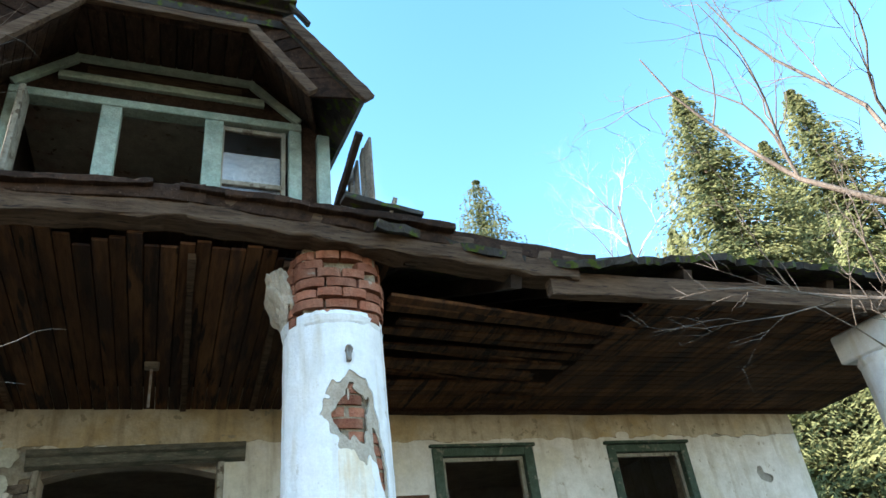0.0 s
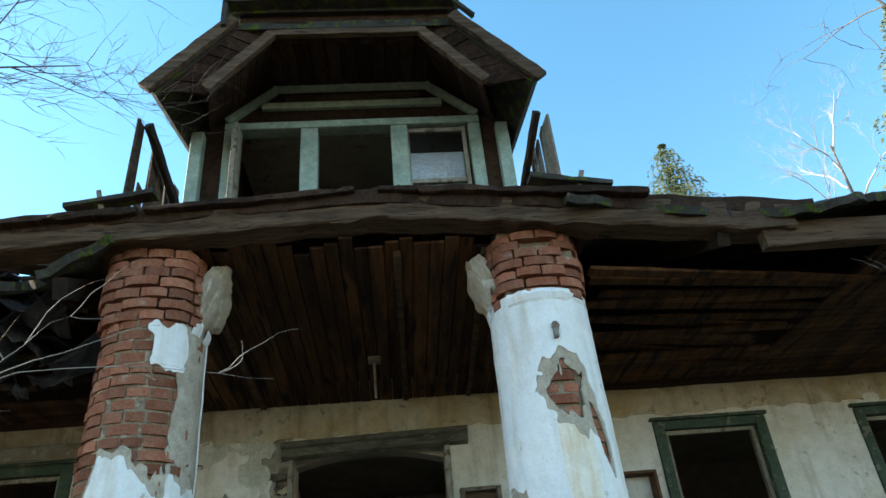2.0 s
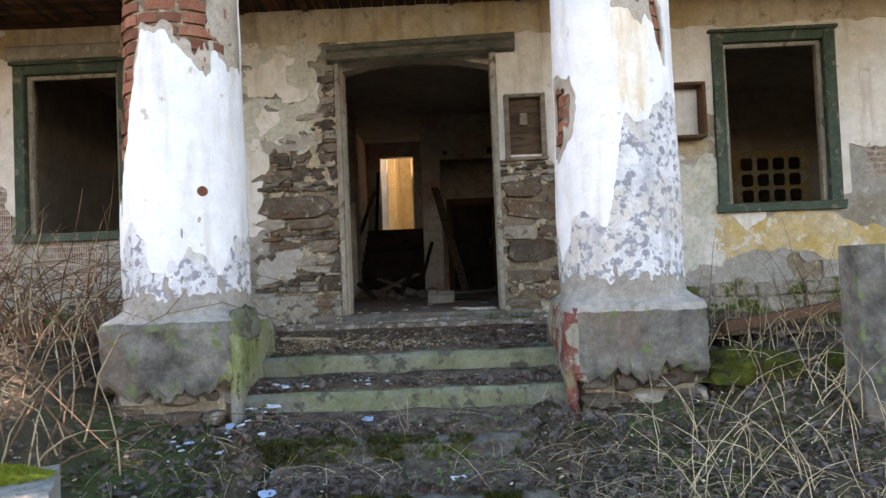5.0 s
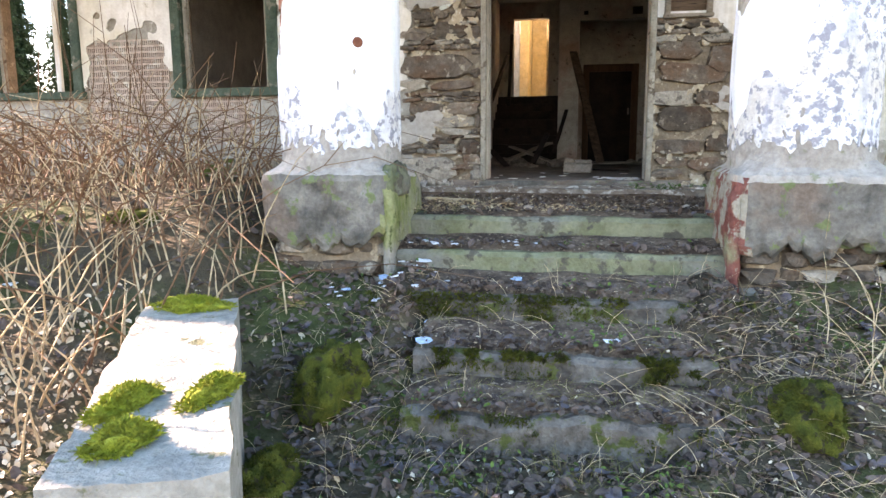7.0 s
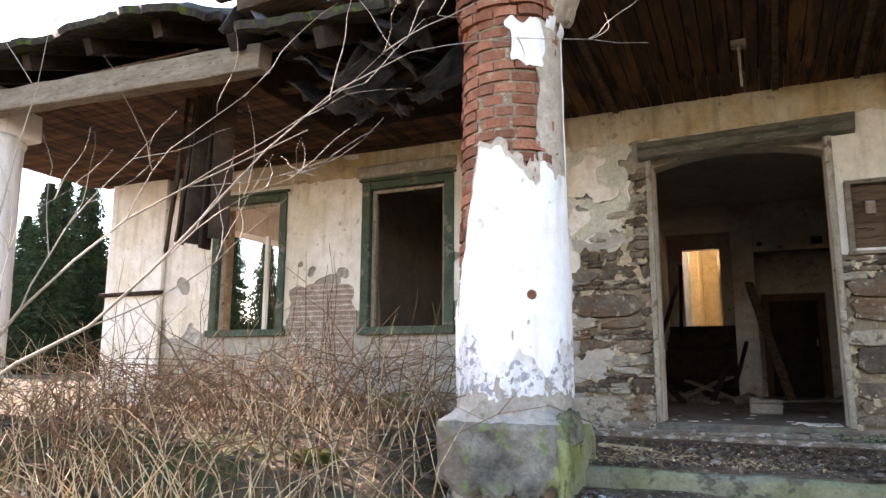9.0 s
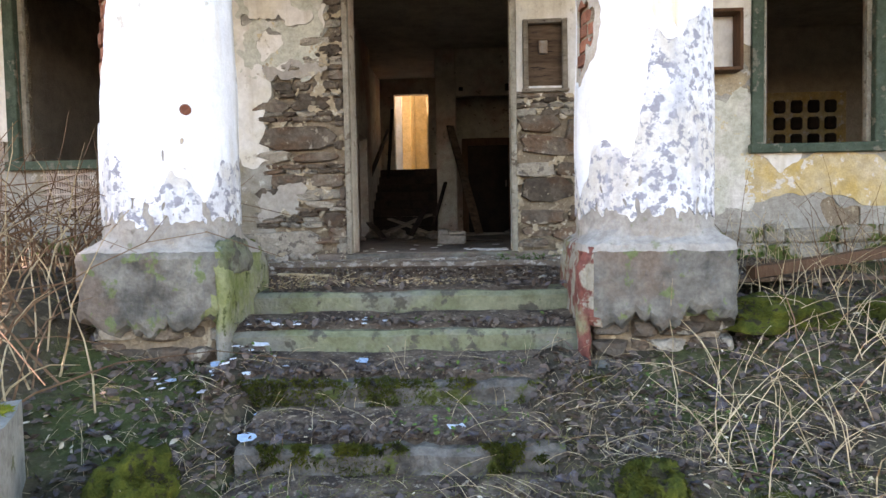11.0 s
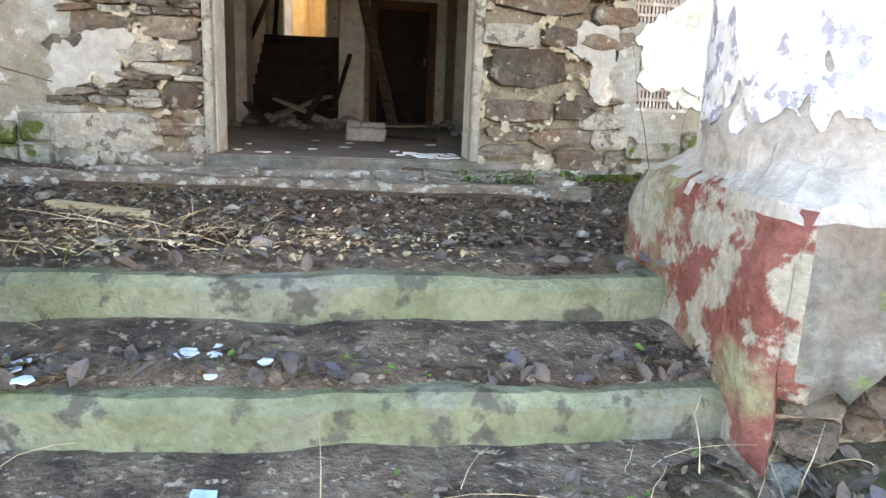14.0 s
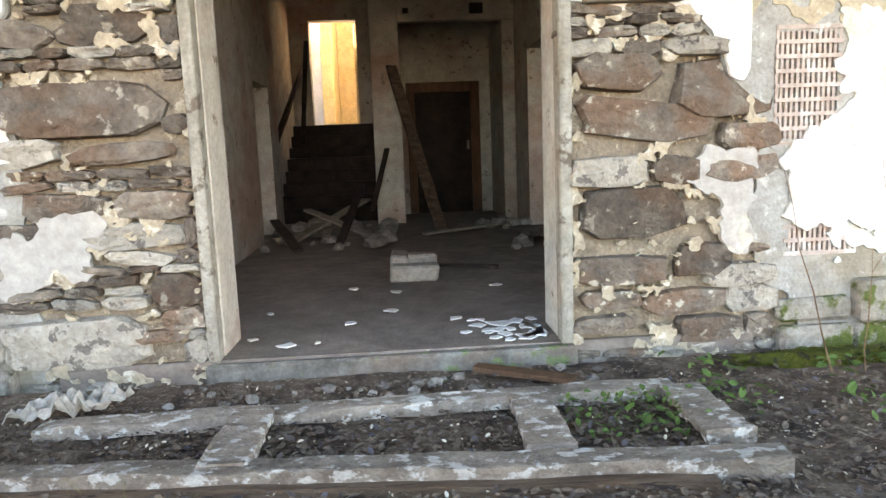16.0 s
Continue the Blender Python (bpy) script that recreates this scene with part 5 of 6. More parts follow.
tagged(beam("loose_pole", (2.0, -2.4, -.02), (3.1, -1.9, .06), .07, .07, "brown_wood", None, 8, .006), "rusty brown pole lying on the bank", "pole")
for i in range(70):
    x, y = (rr.uniform(-.9, .9), rr.uniform(-.5, -.2)) if i < 40 else (rr.uniform(-1.2, 1.6), rr.uniform(-2.3, -1.3))
    rock(x, y, -.06, rr.uniform(.012, .035), "rubble", "pebble", "small plaster pebble before the threshold", "pebble", "threshold pebbles", seed=i, sub=1)
# crumpled plastic sheet
vs, fs = [], []
for i in range(15):
    for j in range(11):
        u, v = i / 14 - .5, j / 10 - .5
        vs.append((-1.22 + .3 * u + .1 * v, -.42 + .2 * v, -.03 + .09 * abs(n3(u * 5, v * 5, 3)) + .05 * n3(u * 11, v * 11)))
for i in range(14):
    for j in range(10):
        fs.append((i * 11 + j, i * 11 + 11 + j, i * 11 + 12 + j, i * 11 + j + 1))
o = raw("plastic_sheet", vs, fs, "foam")
o.modifiers.new("thickness", "SOLIDIFY").thickness = .003
tagged(o, "crumpled pale plastic sheet against the wall", "plastic")


# ---- surface under foot, for what lies on it ----
def top(x, y):
    if -1.0 < x < 1.0 and y > -4.5:
        z = None
        for (x0, x1), sy, sz in zip(SW, STEP_Y, STEP_Z):
            if y >= sy + .02 and x0 < x < x1:
                z = sz + .02
                break
        if z is not None:
            return max(z, height(x, y))
    if y > -2.15 and -2.6 < x < 2.9:
        return max(-.075, height(x, y))
    return height(x, y)


# paper scraps
for i in range(48):
    if i < 10:
        x, y, s, m = ((-.57, -3.72), (-.72, -3.02), (-.95, -3.0), (-.84, -3.15), (-1.15, -3.12), (.30, -3.6), (-.6, -3.4), (-1.6, -4.4), (-.2, -3.05), (-2.9, -3.6))[i] + (rr.uniform(.03, .055), "blue" if i % 2 == 0 else "paper")
    else:
        x, y = (rr.uniform(-1.25, -.5), rr.uniform(-3.3, -2.95)) if i < 28 else (rr.uniform(-.85, -.1), rr.uniform(-2.85, -2.6))
        s, m = rr.uniform(.008, .03), "paper"
    z = top(x, y) + .012
    k = 7
    vs = [(x + s * rr.uniform(.6, 1.2) * math.cos(2 * math.pi * q / k), y + s * rr.uniform(.6, 1.2) * math.sin(2 * math.pi * q / k), z + rr.uniform(0, s * .35)) for q in range(k)] + [(x, y, z + s * .3)]
    o = raw("paper_scrap", vs, [(q, (q + 1) % k, k) for q in range(k)], m)
    o.modifiers.new("thickness", "SOLIDIFY").thickness = .003
    tagged(o, "crumpled pale scrap of litter among dead leaves", "litter", "litter scraps")

# stone slab with moss, and further mossy lumps
sl = thing("stone_slab", "pale sunlit stone slab capped with bright moss", "stone slab")
bm = bmesh.new()
bmesh.ops.create_grid(bm, x_segments=10, y_segments=30, size=.5)
top_vs = list(bm.verts)
ext = bmesh.ops.extrude_face_region(bm, geom=list(bm.faces))
for v in [g for g in ext["geom"] if isinstance(g, bmesh.types.BMVert)]:
    v.co.z -= .6
for v in bm.verts:
    v.co = Vector((v.co.x * .40, v.co.y * 1.75, v.co.z))
    v.co += Vector((.02 * fbm(v.co.x * 4, v.co.y * 4), .03 * fbm(v.co.x * 4, v.co.y * 4, 5), (.015 * fbm(v.co.x * 5, v.co.y * 5, 9) if v.co.z > -.1 else 0)))
    v.co = pose(-1.22, -4.72, -.36, 0, 0, 27) @ v.co
fin("block", bm, "slab", sl)


def moss_pad(name, x, y, z, w, l, h, parent=None, seed=0, mat="moss"):
    bm = bmesh.new()
    bmesh.ops.create_icosphere(bm, subdivisions=4, radius=1.0)
    for v in bm.verts:
        g = 1 + .3 * fbm(v.co.x * 2 + seed, v.co.y * 2, v.co.z * 2) + .12 * fbm(v.co.x * 9 + seed, v.co.y * 9, v.co.z * 9)
        v.co = Vector((v.co.x * w, v.co.y * l, max(v.co.z, -.3) * h)) * g + Vector((x, y, z))
    return fin(name, bm, mat, parent, "", True)


SLAB_MOSS = ((-1.56, -4.02, .16, .09), (-1.12, -5.12, .05, .12), (-.92, -5.0, .045, .13), (-.97, -5.34, .06, .09))
for x, y, w, l in SLAB_MOSS:
    moss_pad("moss", x, y, -.36, w, l, .05, sl, x * 7)
CUSHIONS = ((1.03, -3.95, .13, .2, .16), (-.95, -3.95, .16, .24, .2), (1.95, -2.8, .35, .22, .12), (2.8, -2.75, .4, .2, .1), (1.5, -4.0, .2, .15, .06), (2.2, -4.3, .3, .25, .08), (-1.0, -4.5, .1, .22, .14), (-2.6, -2.9, .2, .15, .06), (1.9, -.25, .5, .1, .05), (3.2, -3.6, .3, .3, .1))
for i, (x, y, w, l, h) in enumerate(CUSHIONS):
    tagged(moss_pad("moss_cushion", x, y, top(x, y) - .01, w, l, h, None, i * 3.1, "moss_dark"), "green moss cushion on the bank and steps", "moss", "moss cushions")


def fuzz(name, spots, n, mat, label, size=(.012, .035), seed=1):
    """Short moss blades over a surface: spots(random) gives a root and the way out of the surface, or None."""
    q = random.Random(seed)
    vs, fs = [], []
    while len(fs) < n:
        got = spots(q)
        if not got:
            continue
        p, d = Vector(got[0]), Vector(got[1]).normalized()
        d = (d + Vector((q.gauss(0, .5), q.gauss(0, .5), q.gauss(0, .5)))).normalized()
        s = q.uniform(*size)
        side = d.cross(Vector((q.gauss(0, 1), q.gauss(0, 1), q.gauss(0, 1)))).normalized() * s * .16
        i = len(vs)
        vs += [p - side, p + side, p + d * s + Vector((0, 0, -.25 * s))]
        fs.append((i, i + 1, i + 2))
    return tagged(raw(name, vs, fs, mat), label, "moss", kind="stuff")


def riser_moss(q):
    k2 = q.choice((2, 2, 3, 3, 3, 4))
    x0, x1 = SW[k2]
    x, u = q.uniform(x0 - .1, x1 + .05), q.random() ** 1.4
    if fbm(x * 2.6, k2 * 3.7, 5) + .5 * fbm(x * 11, k2, u * 3) < .12 + .25 * smooth((x - .1) / .5) * (k2 == 2):
        return None
    return (x, STEP_Y[k2] + .012 - .012 * q.random() + .03 * x * x, STEP_Z[k2] + .012 - .13 * u), (0, -1, .5)


def dome_moss(q):
    x, y, w, l, h = q.choice(CUSHIONS)
    a, t = q.uniform(0, 6.28), q.random() ** .5
    return (x + w * t * math.cos(a), y + l * t * math.sin(a), top(x, y) - .02 + h * math.sqrt(1 - t * t)), (math.cos(a) * t, math.sin(a) * t, .8)


def slab_moss(q):
    x, y, w, l = q.choice(SLAB_MOSS)
    a, t = q.uniform(0, 6.28), q.random() ** .5 * 1.25
    return (x + w * t * math.cos(a), y + l * t * math.sin(a), -.35 + .045 * max(0, 1 - t * t)), (math.cos(a) * t, math.sin(a) * t, 1)


fuzz("slab_moss", slab_moss, 5000, "moss", "bright shaggy moss on the stone slab", (.01, .028), 4)
fuzz("riser_moss", riser_moss, 9000, "moss_dark", "green moss fringe growing over the step edges", (.012, .04), 2)
fuzz("cushion_moss", dome_moss, 18000, "moss_dark", "shaggy moss blades on the cushions", (.012, .035), 3)
moss_cap = moss_pad("moss_cushion", -CX + .37, CY - .1, .10, .06, .25, .14, None, 3.3, "green_cement")
tagged(moss_cap, "dark moss on the pedestal's corner", "moss", "moss cushions")

# concrete post
cp = thing("fence_post", "weathered grey concrete fence post", "post")
beam("shaft", (2.45, -3.2, -.8), (2.44, -3.2, .46), .19, .15, "cement", cp, 16, .01)
# dark boxes stand for the shade inside the sockets
bm = bmesh.new()
for z in (.28, .02):
    add_box(bm, 2.40, 2.44, -3.29, -3.27, z, z + .05, .004, .006)
fin("socket", bm, "wood_shadow", cp)

# ---- laths behind the fallen plaster ----
def laths(x0, x1, z0, z1, name):
    vs, fs = [], []

    def strip(a, b, c, d, y0, y1):
        i = len(vs)
        vs.extend([(a, y0, c), (b, y0, c), (b, y0, d), (a, y0, d), (a, y1, c), (b, y1, c), (b, y1, d), (a, y1, d)])
        fs.extend([(i, i + 1, i + 2, i + 3), (i, i + 1, i + 5, i + 4), (i + 3, i + 2, i + 6, i + 7), (i, i + 3, i + 7, i + 4), (i + 1, i + 2, i + 6, i + 5)])
    x = x0
    while x < x1:
        strip(x, x + .013, z0, z1, -.020 - rr.uniform(0, .004), 0)
        x += .024
    z = z0
    while z < z1:
        strip(x0, x1, z, z + .018, -.028 - rr.uniform(0, .003), -.02)
        z += .062
    o = raw(name, vs, fs, "lath", front)
    tagged(o, "woven reed laths under the plaster", kind="stuff")


M["lath"] = surf("pinkish_reed_lath", (0.42, 0.33, 0.28), (0.54, 0.46, 0.4), 6.0, 0.9, 0.4, 50, speck=(0.6, 0.57, 0.52), speck_at=0.56)
for q in ((-5.05, -4.1, .45, 1.45), (1.72, 2.02, .84, 1.34), (1.78, 2.12, .34, .52), (4.4, 5.25, 1.15, 1.5), (-3.75, -3.15, .36, .88)):
    laths(*q, "lath_panel")

# ---- rubble stonework beside the door ----
BIG = [(1.26, 1.74, .96, 1.24, 0), (.84, 1.45, .87, 1.06, -.12), (.83, 1.22, 1.1, 1.26, -.04), (.82, 1.33, .44, .68, 0), (.8, 1.25, .25, .38, .02), (.85, 1.14, .13, .22, 0), (.8, 1.1, .03, .11, 0),
       (1.28, 1.55, .27, .42, .1), (-1.6, -.9, .98, 1.22, .02), (-1.7, -1.02, -.02, .22, 0), (-1.28, -.95, 1.43, 1.52, .03), (-1.3, -.85, .87, .96, .06), (-1.02, -.8, .24, .4, 0)]


def wall_stone(xm, zm, w, h, tilt, pale=.3):
    yj, n = rr.uniform(-.068, -.03), 11
    tx, tz = rr.gauss(0, .07), rr.gauss(0, .12)
    outer = []
    for q in range(n):
        a = 2 * math.pi * (q + rr.uniform(-.35, .35)) / n
        c, sn = math.cos(a), math.sin(a)
        g = (abs(c) ** 6 + abs(sn) ** 6) ** (-1 / 6) * rr.uniform(.88, 1.1)
        px, pz = c * g * w * .5, sn * g * h * .5
        outer.append((px - tilt * pz, pz + tilt * px))
    vs = [(xm + p, .03, zm + r) for p, r in outer]
    for f, d in ((.98, .45), (.92, .9), (.55, 1.0)):
        vs += [(xm + p * f, yj * d + (tx * p + tz * r) * (f < .95) + rr.uniform(-.008, .008), zm + r * f) for p, r in outer]
    vs.append((xm, yj + rr.uniform(-.012, .006), zm))
    fs = [(b * n + q, b * n + (q + 1) % n, (b + 1) * n + (q + 1) % n, (b + 1) * n + q) for b in (0, 1, 2) for q in range(n)] + [(3 * n + q, 3 * n + (q + 1) % n, 4 * n) for q in range(n)]
    raw("stone", vs, fs, "stone_pale" if rr.random() < pale else "stone", front)


for x0, x1, z0, z1, tilt in BIG:
    wall_stone((x0 + x1) / 2, (z0 + z1) / 2, x1 - x0, z1 - z0, tilt, 1 if z0 < 0 else 0)
for x0, x1, z1 in ((-1.72, -.80, 2.5), (.82, 1.76, 1.5)):
    z = -.12
    while z < z1:
        h = rr.choice((.035, .045, .05, .06, .08, .1, .13))
        x = x0 + rr.uniform(-.1, .05)
        while x < x1:
            w = h * rr.uniform(1.2, 2.8) + rr.uniform(.04, .14)
            xe = min(x + w, x1)
            xm, zm = (x + xe) / 2, z + h / 2
            inside = any(a - .02 < xm < b + .02 and c - .015 < zm < d + .015 for a, b, c, d, _ in BIG)
            if xe - x > .04 and not inside and bare_stone(xm, zm) > -.03 and not (is_patch(xm, zm) and rr.random() < .85):
                wall_stone(xm, zm, (xe - x) * rr.uniform(.94, 1.04), h * rr.uniform(.9, 1.1), rr.gauss(0, .06))
            x = xe
        z += h


def is_smear(x, z):
    return bare_stone(x, z) > 0 and fbm(x * 4.5, z * 5.5, 95) + .55 * fbm(x * 15, z * 15, 96) + .3 * n3(x * 60, z * 60) + .4 * smooth((z - 1.25) / .4) * (x > 0) > .36


coat("mortar_smear", is_smear, "smear", -.046, .03, .009, -1.8, 1.9, -.1, 2.3, label="crumbling cream mortar smeared over the stones")
coat("bright_patch", lambda x, z: ((x + 1.35) / .33) ** 2 + ((z - 2.36) / .2) ** 2 < 1 + 1.6 * fbm(x * 4, z * 4, 97), "white", -.062, .016, .013, -1.8, -.8, 2.0, 2.75, label="white plaster left beside the lintel")


# ---- plants ----
def fringe(x, y, region):
    """Thins a scatter out towards the edges of its region."""
    x0, x1, y0, y1 = region
    ex, ey = min(1.2, .3 * (x1 - x0)), min(1.2, .3 * (y1 - y0))
    wob = 1 + .5 * fbm(x * .9, y * .9, 6)
    return min((x - x0) / ex, (x1 - x) / ex, (y - y0) / ey, (y1 - y) / ey, 1.0) * wob + .03


def stems(name, n, region, hgt, r, mat, label, cat, lean=.5, arc=.5, seed=1, keep=None, k=3):
    q = random.Random(seed)
    vs, fs = [], []
    done = 0
    while done < n:
        x, y = q.uniform(region[0], region[1]), q.uniform(region[2], region[3])
        if keep and not keep(x, y):
            continue
        if q.random() > fringe(x, y, region):
            continue
        done += 1
        h = q.uniform(*hgt)
        a = q.uniform(0, 2 * math.pi)
        le, ar = q.uniform(0, lean) * h, q.uniform(0, arc) * h
        pts, rad = [], []
        z0 = top(x, y) - .02
        for i in range(6):
            t = i / 5
            off = le * t + ar * t * t
            pts.append((x + off * math.cos(a) + .02 * h * q.uniform(-1, 1), y + off * math.sin(a) + .02 * h * q.uniform(-1, 1), z0 + h * t - ar * .6 * t ** 3))
            rad.append(r * (1 - .75 * t) * q.uniform(.8, 1.2))
        tube(vs, fs, pts, rad, k)
        if q.random() < .35:
            b = Vector(pts[q.choice((2, 3, 4))])
            d = Vector((q.uniform(-1, 1), q.uniform(-1, 1), q.uniform(.2, 1))).normalized() * h * q.uniform(.15, .35)
            tube(vs, fs, [b, b + d * .5, b + d], [r * .5, r * .4, r * .2], k)
    return tagged(raw(name, vs, fs, mat), label, cat, kind="stuff")


def off_path(x, y):
    return not (abs(x - .2) < .75 and y > -7.8) and not (-1.75 < x < -.55 and -5.7 < y < -3.7) and not (abs(abs(x) - CX) < .45 and y > -3.05)


stems("dry_stems", 420, (-6.0, -1.4, -6.3, -3.4), (.3, .95), .0075, "straw", "pale dry stalks in the sun", "dry grass", .5, .7, 13, off_path)
stems("dry_stems", 480, (-7.5, -1.3, -5.6, -1.0), (.3, 1.05), .0062, "straw", "dry straw coloured stems on the bank", "dry grass", .5, .6, 3, off_path)
stems("bramble_stems", 560, (-7.0, -1.5, -4.6, -.5), (.5, 1.25), .0075, "stem", "tangled brown bramble canes", "brambles", .7, 1.4, 4, off_path)
stems("tall_stalks", 16, (-6.0, -2.2, -2.4, -.7), (1.1, 1.7), .007, "stem", "tall bare brown stalks by the wall", "stalks", .1, .05, 5, off_path)
stems("dry_stems", 420, (1.0, 4.2, -5.6, -1.2), (.12, .6), .0035, "straw", "dry stems on the bank by the steps", "dry grass", .7, .7, 6, off_path)
stems("bramble_stems", 90, (1.8, 5.5, -3.2, -.5), (.3, .8), .004, "stem", "thin brown stems by the wall", "brambles", .4, .6, 7, off_path)
stems("thin_saplings", 7, (1.75, 2.5, -.6, -.2), (.5, 1.0), .004, "stem", "thin dark saplings by the wall", "saplings", .25, .1, 17)
stems("step_straw", 150, (-1.2, 1.3, -4.6, -2.9), (.04, .22), .0022, "straw", "dry straw fallen over the steps", "dry grass", 1.2, 1.0, 8)
stems("grass_tufts", 900, (-.8, 2.6, -4.8, -3.3), (.04, .14), .0016, "grass", "short yellow green grass on the steps", "grass", .9, .9, 9, lambda x, y: fbm(x * 2.2, y * 4, 3) > .05)
stems("grass_tufts", 1400, (-6.0, 5.0, -7.5, -.6), (.04, .16), .002, "grass", "short grass on the bank", "grass", .9, .9, 10, lambda x, y: off_path(x, y) and fbm(x, y, 3) > .1)
stems("fallen_straw", 900, (.45, 2.6, -5.2, -2.85), (.04, .16), .0017, "straw", "matted dry grass beside the steps", "dry grass", 2.6, 1.2, 14)
stems("fallen_straw", 300, (-1.7, -.4, -5.0, -2.85), (.04, .18), .0017, "straw", "dry grass blades beside the steps", "dry grass", 1.6, 1.0, 15)
stems("landing_twigs", 260, (-2.2, 2.8, -2.4, -.12), (.01, .05), .0025, "stem", "thin broken twigs on the landing", "twigs", 5.0, 1.0, 16)
stems("landing_straw", 80, (-.9, -.1, -2.4, -1.8), (.03, .1), .003, "straw", "pale chaff scattered on the landing", "chaff", 3.0, 1.0, 12)


def leaves(name, n, region, size, mat, label, cat, seed, keep=None, lift=.02, up=.5):
    q = random.Random(seed)
    vs, fs = [], []
    done = 0
    while done < n:
        x, y = q.uniform(region[0], region[1]), q.uniform(region[2], region[3])
        if keep and not keep(x, y):
            continue
        if q.random() > fringe(x, y, region):
            continue
        done += 1
        s = q.uniform(*size)
        m = Matrix.Translation((x, y, top(x, y) + q.uniform(.004, lift))) @ Euler((q.gauss(0, up), q.gauss(0, up), q.uniform(0, 6.28))).to_matrix().to_4x4()
        i = len(vs)
        c = q.uniform(.05, .35) * s
        for p in ((-s, 0, 0), (-.35 * s, -.55 * s, c), (.45 * s, -.45 * s, c), (s, 0, .1 * s), (.45 * s, .45 * s, c), (-.35 * s, .55 * s, c)):
            vs.append(m @ Vector(p))
        fs += [(i, i + 1, i + 2, i + 3), (i, i + 3, i + 4, i + 5)]
    return tagged(raw(name, vs, fs, mat), label, cat, kind="stuff")


leaves("dead_leaves", 15000, (-2.0, 3.6, -6.6, -2.1), (.007, .036), "leaf_brown", "dead brown and violet grey leaves", "dead leaves", 21)
leaves("dead_leaves", 1300, (-6.5, -1.3, -6.8, -.4), (.015, .05), "leaf_brown", "dead leaves on the bank", "dead leaves", 22)
leaves("dead_leaves", 9000, (-2.4, 2.8, -2.4, -.12), (.005, .02), "crumb", "leaf crumbs on the landing", "dead leaves", 23, up=.3)
leaves("pale_leaves", 900, (-1.3, 3.0, -6.5, -2.6), (.005, .018), "pale_litter", "pale dry leaves", "dead leaves", 24)
# dense pale leaves: part of the bank's sun glare is in their colour
leaves("pale_leaves", 13000, (-7.0, -.9, -7.6, -3.4), (.007, .026), "pale_litter", "pale dry leaves on the sunny bank", "dead leaves", 29, off_path, up=.9)
leaves("pale_chips", 800, (-1.0, .6, -2.48, -1.95), (.004, .014), "straw", "pale bark chips on the landing", "chips", 28, up=.3)
leaves("dead_leaves", 2600, (-2.4, 2.8, -2.4, -.12), (.006, .022), "leaf_brown", "dead leaves on the landing", "dead leaves", 32, up=.35)
leaves("pale_chips", 900, (-2.2, 2.8, -2.4, -.12), (.003, .012), "pale_litter", "pale crumbs of plaster and chaff", "chips", 33, up=.4)
leaves("soil_crumbs", 9000, (-1.4, 2.4, -4.9, -2.5), (.003, .012), "crumb", "crumbs of dead leaves on the steps", "dead leaves", 31)
leaves("green_leaves", 900, (-1.3, 3.0, -5.0, -2.6), (.006, .016), "leaf_green", "small green leaves on the steps", "weeds", 25, lambda x, y: fbm(x * 1.7, y * 1.7, 8) > .15, lift=.05)
leaves("green_leaves", 160, (.55, 1.1, -1.0, -.6), (.008, .022), "leaf_green", "green creeper inside the timber frame", "weeds", 26, lift=.08)
leaves("green_leaves", 420, (1.1, 3.0, -1.0, -.1), (.01, .03), "leaf_green", "green weeds along the wall foot", "weeds", 27, lambda x, y: fbm(x * 3, y * 3, 8) > .1, lift=.07)


# ---- bare trees ----
def limb(vs, fs, p, d, length, r, depth, q, droop=0.0, kids=4):
    pts, rad = [Vector(p)], [r]
    d = Vector(d).normalized()
    n = 7
    for i in range(n):
        d = (d + Vector((q.gauss(0, .16), q.gauss(0, .16), q.gauss(0, .1) - droop))).normalized()
        pts.append(pts[-1] + d * length / n)
        rad.append(r * (1 - .8 * (i + 1) / n))
    tube(vs, fs, pts, rad, 6 if depth > 1 else 4)
    if depth > 0:
        for c in range(kids):
            i = q.randint(2, n)
            a = Vector((q.uniform(-1, 1), q.uniform(-1, 1), q.uniform(-.3, .8)))
            nd = (pts[i] - pts[i - 1]).normalized() + a.normalized() * .85
            limb(vs, fs, pts[i], nd, length * q.uniform(.35, .6), max(rad[i] * .65, .0025), depth - 1, q, droop, kids)


def bare_tree(name, label, trunk, limbs, seed, mat_t="bark", mat_c="twig", kids=4):
    q = random.Random(seed)
    t = thing(name, label, "tree")
    vs, fs = [], []
    tube(vs, fs, trunk[0], trunk[1], 10)
    raw("trunk", vs, fs, mat_t, t, True)
    for p, d, l, r, depth, droop in limbs:
        vs, fs = [], []
        limb(vs, fs, p, d, l, r, depth, q, droop, kids)
        raw("limb", vs, fs, mat_c, t, True)


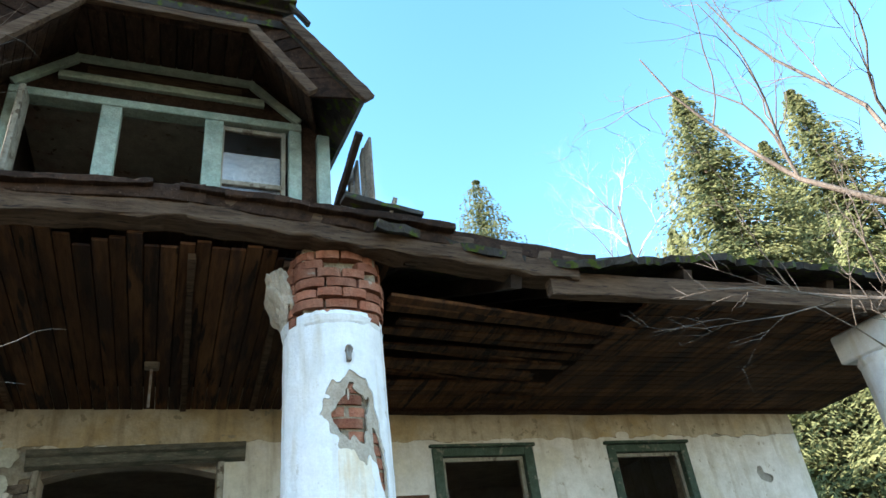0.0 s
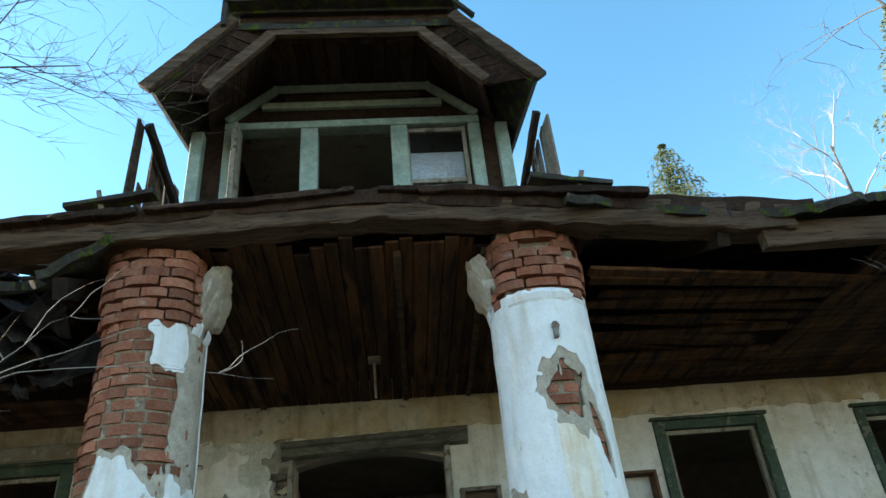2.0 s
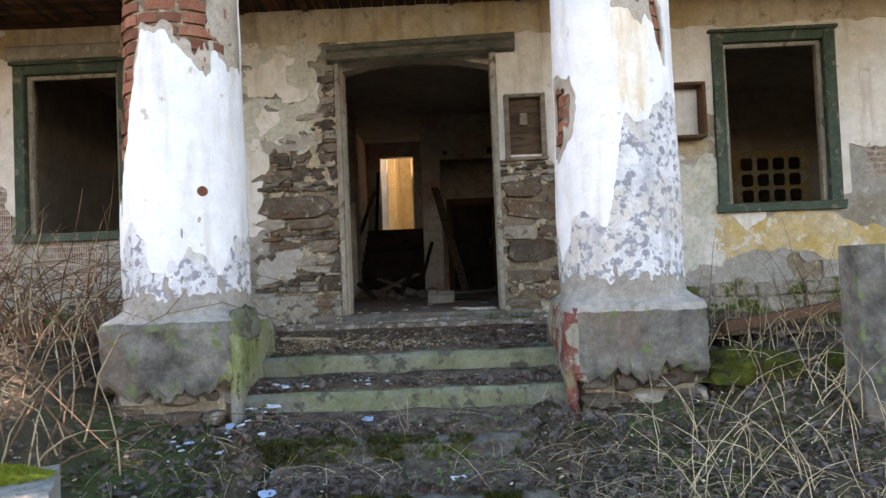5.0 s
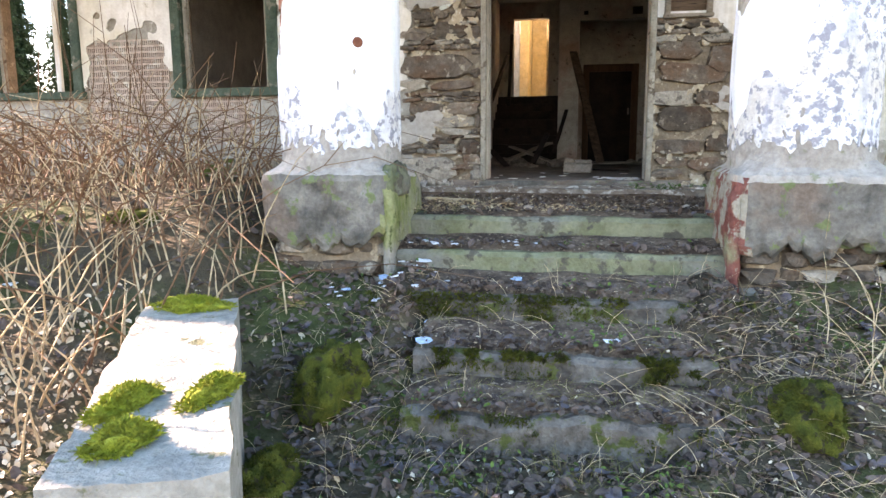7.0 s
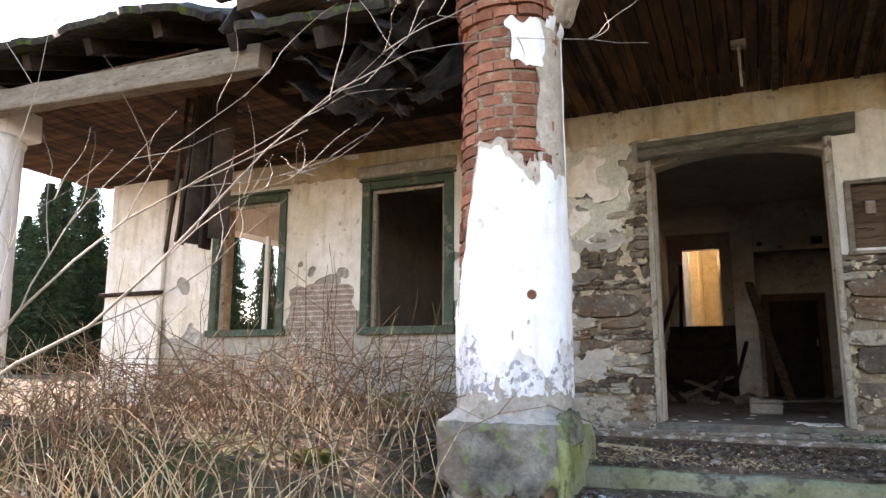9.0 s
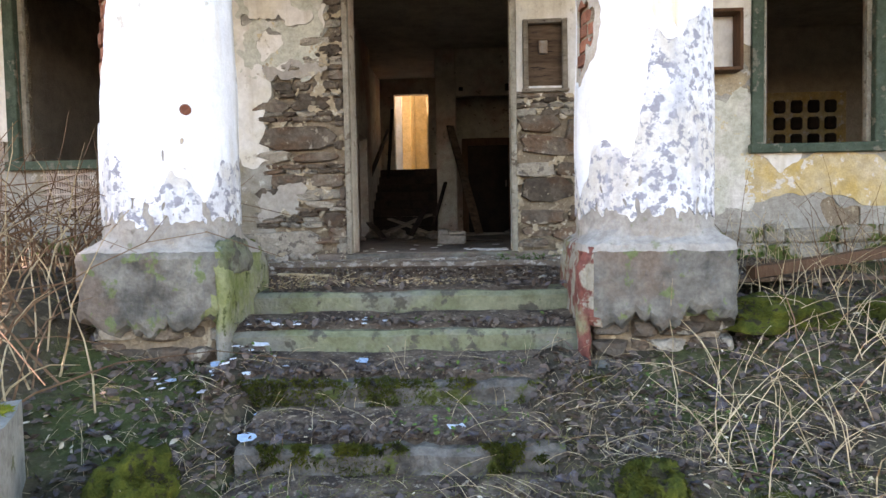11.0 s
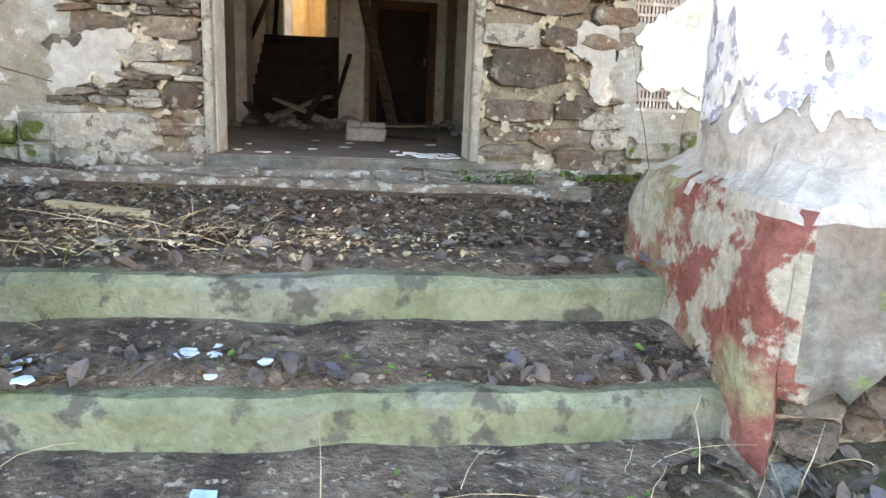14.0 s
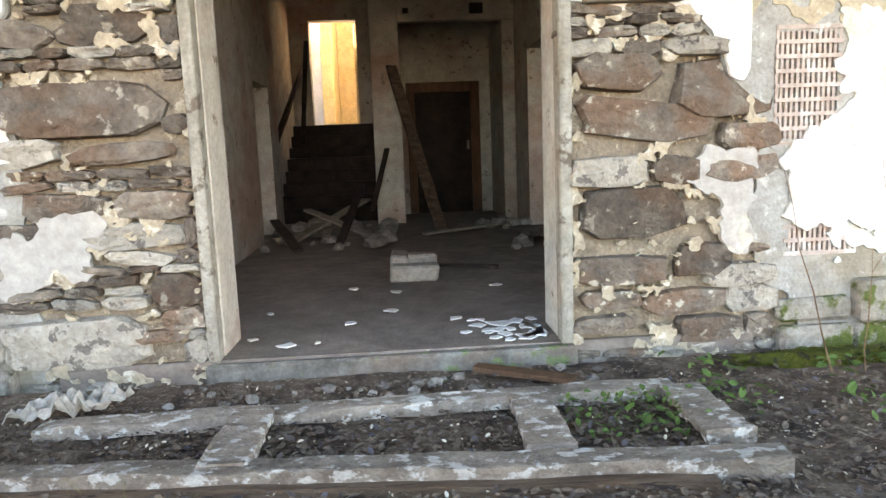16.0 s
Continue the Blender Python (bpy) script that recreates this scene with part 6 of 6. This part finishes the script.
bare_tree("shrub", "bare pale branching shrub by the veranda", (((-3.3, -4.9, -.9), (-3.2, -4.95, -.2), (-3.05, -5.0, .3)), (.02, .016, .012)),
          [((-3.05, -5.0, .3), (.45, .02, .75), 2.0, .0085, 2, 0.0), ((-3.05, -5.0, .3), (.8, .25, .55), 2.5, .0085, 2, -.01), ((-3.1, -5.0, .2), (.2, .3, .8), 1.8, .006, 2, 0.0)], 31)
bare_tree("bare_tree", "leafless grey tree with fine twigs", (((-5.3, -4.6, -.9), (-5.25, -4.6, 1.5), (-5.0, -4.5, 4.2)), (.16, .13, .09)),
          [((-5.0, -4.5, 4.2), (.9, .05, .12), 3.8, .024, 3, .0), ((-5.1, -4.5, 3.9), (.9, .1, .02), 3.5, .02, 3, -.005), ((-5.0, -4.5, 4.2), (.85, .05, .22), 3.9, .024, 3, .01), ((-5.0, -4.5, 4.2), (.8, .5, .35), 3.3, .026, 3, .0), ((-5.0, -4.5, 4.2), (.72, .55, .5), 3.5, .026, 3, .0), ((-5.0, -4.5, 4.2), (.7, .4, .62), 3.4, .024, 3, .01)], 33, mat_c="bark", kids=6)
bare_tree("bare_tree", "leafless grey tree overhanging the veranda roof", (((6.4, -4.7, -.9), (6.3, -4.6, 1.4), (5.8, -4.5, 2.8)), (.13, .1, .07)),
          [((5.8, -4.5, 2.8), (-.45, .15, .85), 3.4, .035, 3, .0), ((5.7, -4.5, 2.9), (-.2, .3, .95), 3.2, .03, 3, .0), ((6.0, -4.5, 2.3), (-.8, .45, .4), 2.4, .022, 3, .01), ((6.2, -4.6, 1.8), (-.75, .5, .3), 2.2, .016, 3, .01)], 36, mat_c="bark")


# ---- spruces ----
def spruce_mesh(height_, radius, seed, bare=.06):
    q = random.Random(seed)
    vs, fs = [], []
    z = height_ * bare
    while z < height_ * .995:
        f = 1 - z / height_
        reach = radius * (f ** .85) * q.uniform(.8, 1.1) * (.62 + .38 * abs(math.sin(z * 1.7))) + .1
        nb = int(8 + 5 * f)
        a0 = q.uniform(0, 6.28)
        for b in range(nb):
            a = a0 + 6.28 * b / nb + q.uniform(-.25, .25)
            l = reach * q.uniform(.65, 1.12)
            m = max(3, int(l / .28))
            for c in range(m):
                t = (c + .6) / m
                rr_ = l * t
                zz = z + .25 * l * t * (1 - t) * 2 - .42 * l * t * t + .12 * l * (t > .85)
                for w in range(13):
                    s = (.17 + .12 * (1 - t)) * q.uniform(.7, 1.3) * (.6 + .4 * min(1, f * 4))
                    pa = a + q.gauss(0, .55 / (1 + rr_))
                    px, py = rr_ * math.cos(pa), rr_ * math.sin(pa)
                    da = a + q.uniform(-1.1, 1.1)
                    dx, dy, dz = math.cos(da) * s, math.sin(da) * s, -q.uniform(.1, .7) * s
                    i = len(vs)
                    ww = s * .12
                    zq = zz + q.uniform(-.1, .1)
                    vs.extend([(px - dy / s * ww, py + dx / s * ww, zq), (px + dy / s * ww, py - dx / s * ww, zq + .03), (px + dx + dy / s * ww * .3, py + dy - dx / s * ww * .3, zq + dz), (px + dx * .5, py + dy * .5, zq + dz * .5 + .06)])
                    fs.extend([(i, i + 1, i + 2), (i, i + 3, i + 2)])
        z += height_ * q.uniform(.012, .02)
    return vs, fs


def spruce(h, r, seed, label, at, mat="needles", bare=.06):
    t = thing("spruce", label, "tree", "spruces", at=at)
    vs, fs = [], []
    tube(vs, fs, [(0, 0, -1), (0, 0, h * .5), (.0, 0, h * .94)], [h * .016, h * .009, .02], 8)
    raw("trunk", vs, fs, "bark", t, True)
    v, f = spruce_mesh(h, r, seed, bare)
    raw("crown", v, f, mat, t)
    return t


spruce(28.0, 14.0, 1, "tall sunlit spruce behind the house", (17.6, 25.8, -.9), bare=.35)
b1 = spruce(20.0, 7.6, 2, "broad sunlit spruce beside the house", (18.3, 8.6, -.9))
copy_thing(b1, pose(21.5, 6.4, -2.2, 0, 0, 70))
copy_thing(b1, pose(24.5, 10.5, -.9, 0, 0, 160))
copy_thing(b1, pose(21.5, 14.5, -3.5, 0, 0, 230))
copy_thing(b1, pose(17.5, 4.0, -10.0, 0, 0, 300))
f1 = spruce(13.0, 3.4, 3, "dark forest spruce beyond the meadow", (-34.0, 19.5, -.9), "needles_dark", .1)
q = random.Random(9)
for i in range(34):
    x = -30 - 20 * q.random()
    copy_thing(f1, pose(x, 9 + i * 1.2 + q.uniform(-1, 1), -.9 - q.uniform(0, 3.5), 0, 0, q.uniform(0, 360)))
tall = []
for i in range(9):
    a = i * 2.4
    tall.append(((27.0, 24.0, 14 + 1.3 * i), (math.cos(a), math.sin(a), 1.1), 7.0 - .35 * i, .07, 3, .0))
bare_tree("bare_tree", "pale sunlit leafless birch behind the house", (((27, 24, -1), (27, 24, 12), (27, 24, 25)), (.3, .2, .05)), tall, 41, mat_c="birch", kids=6)
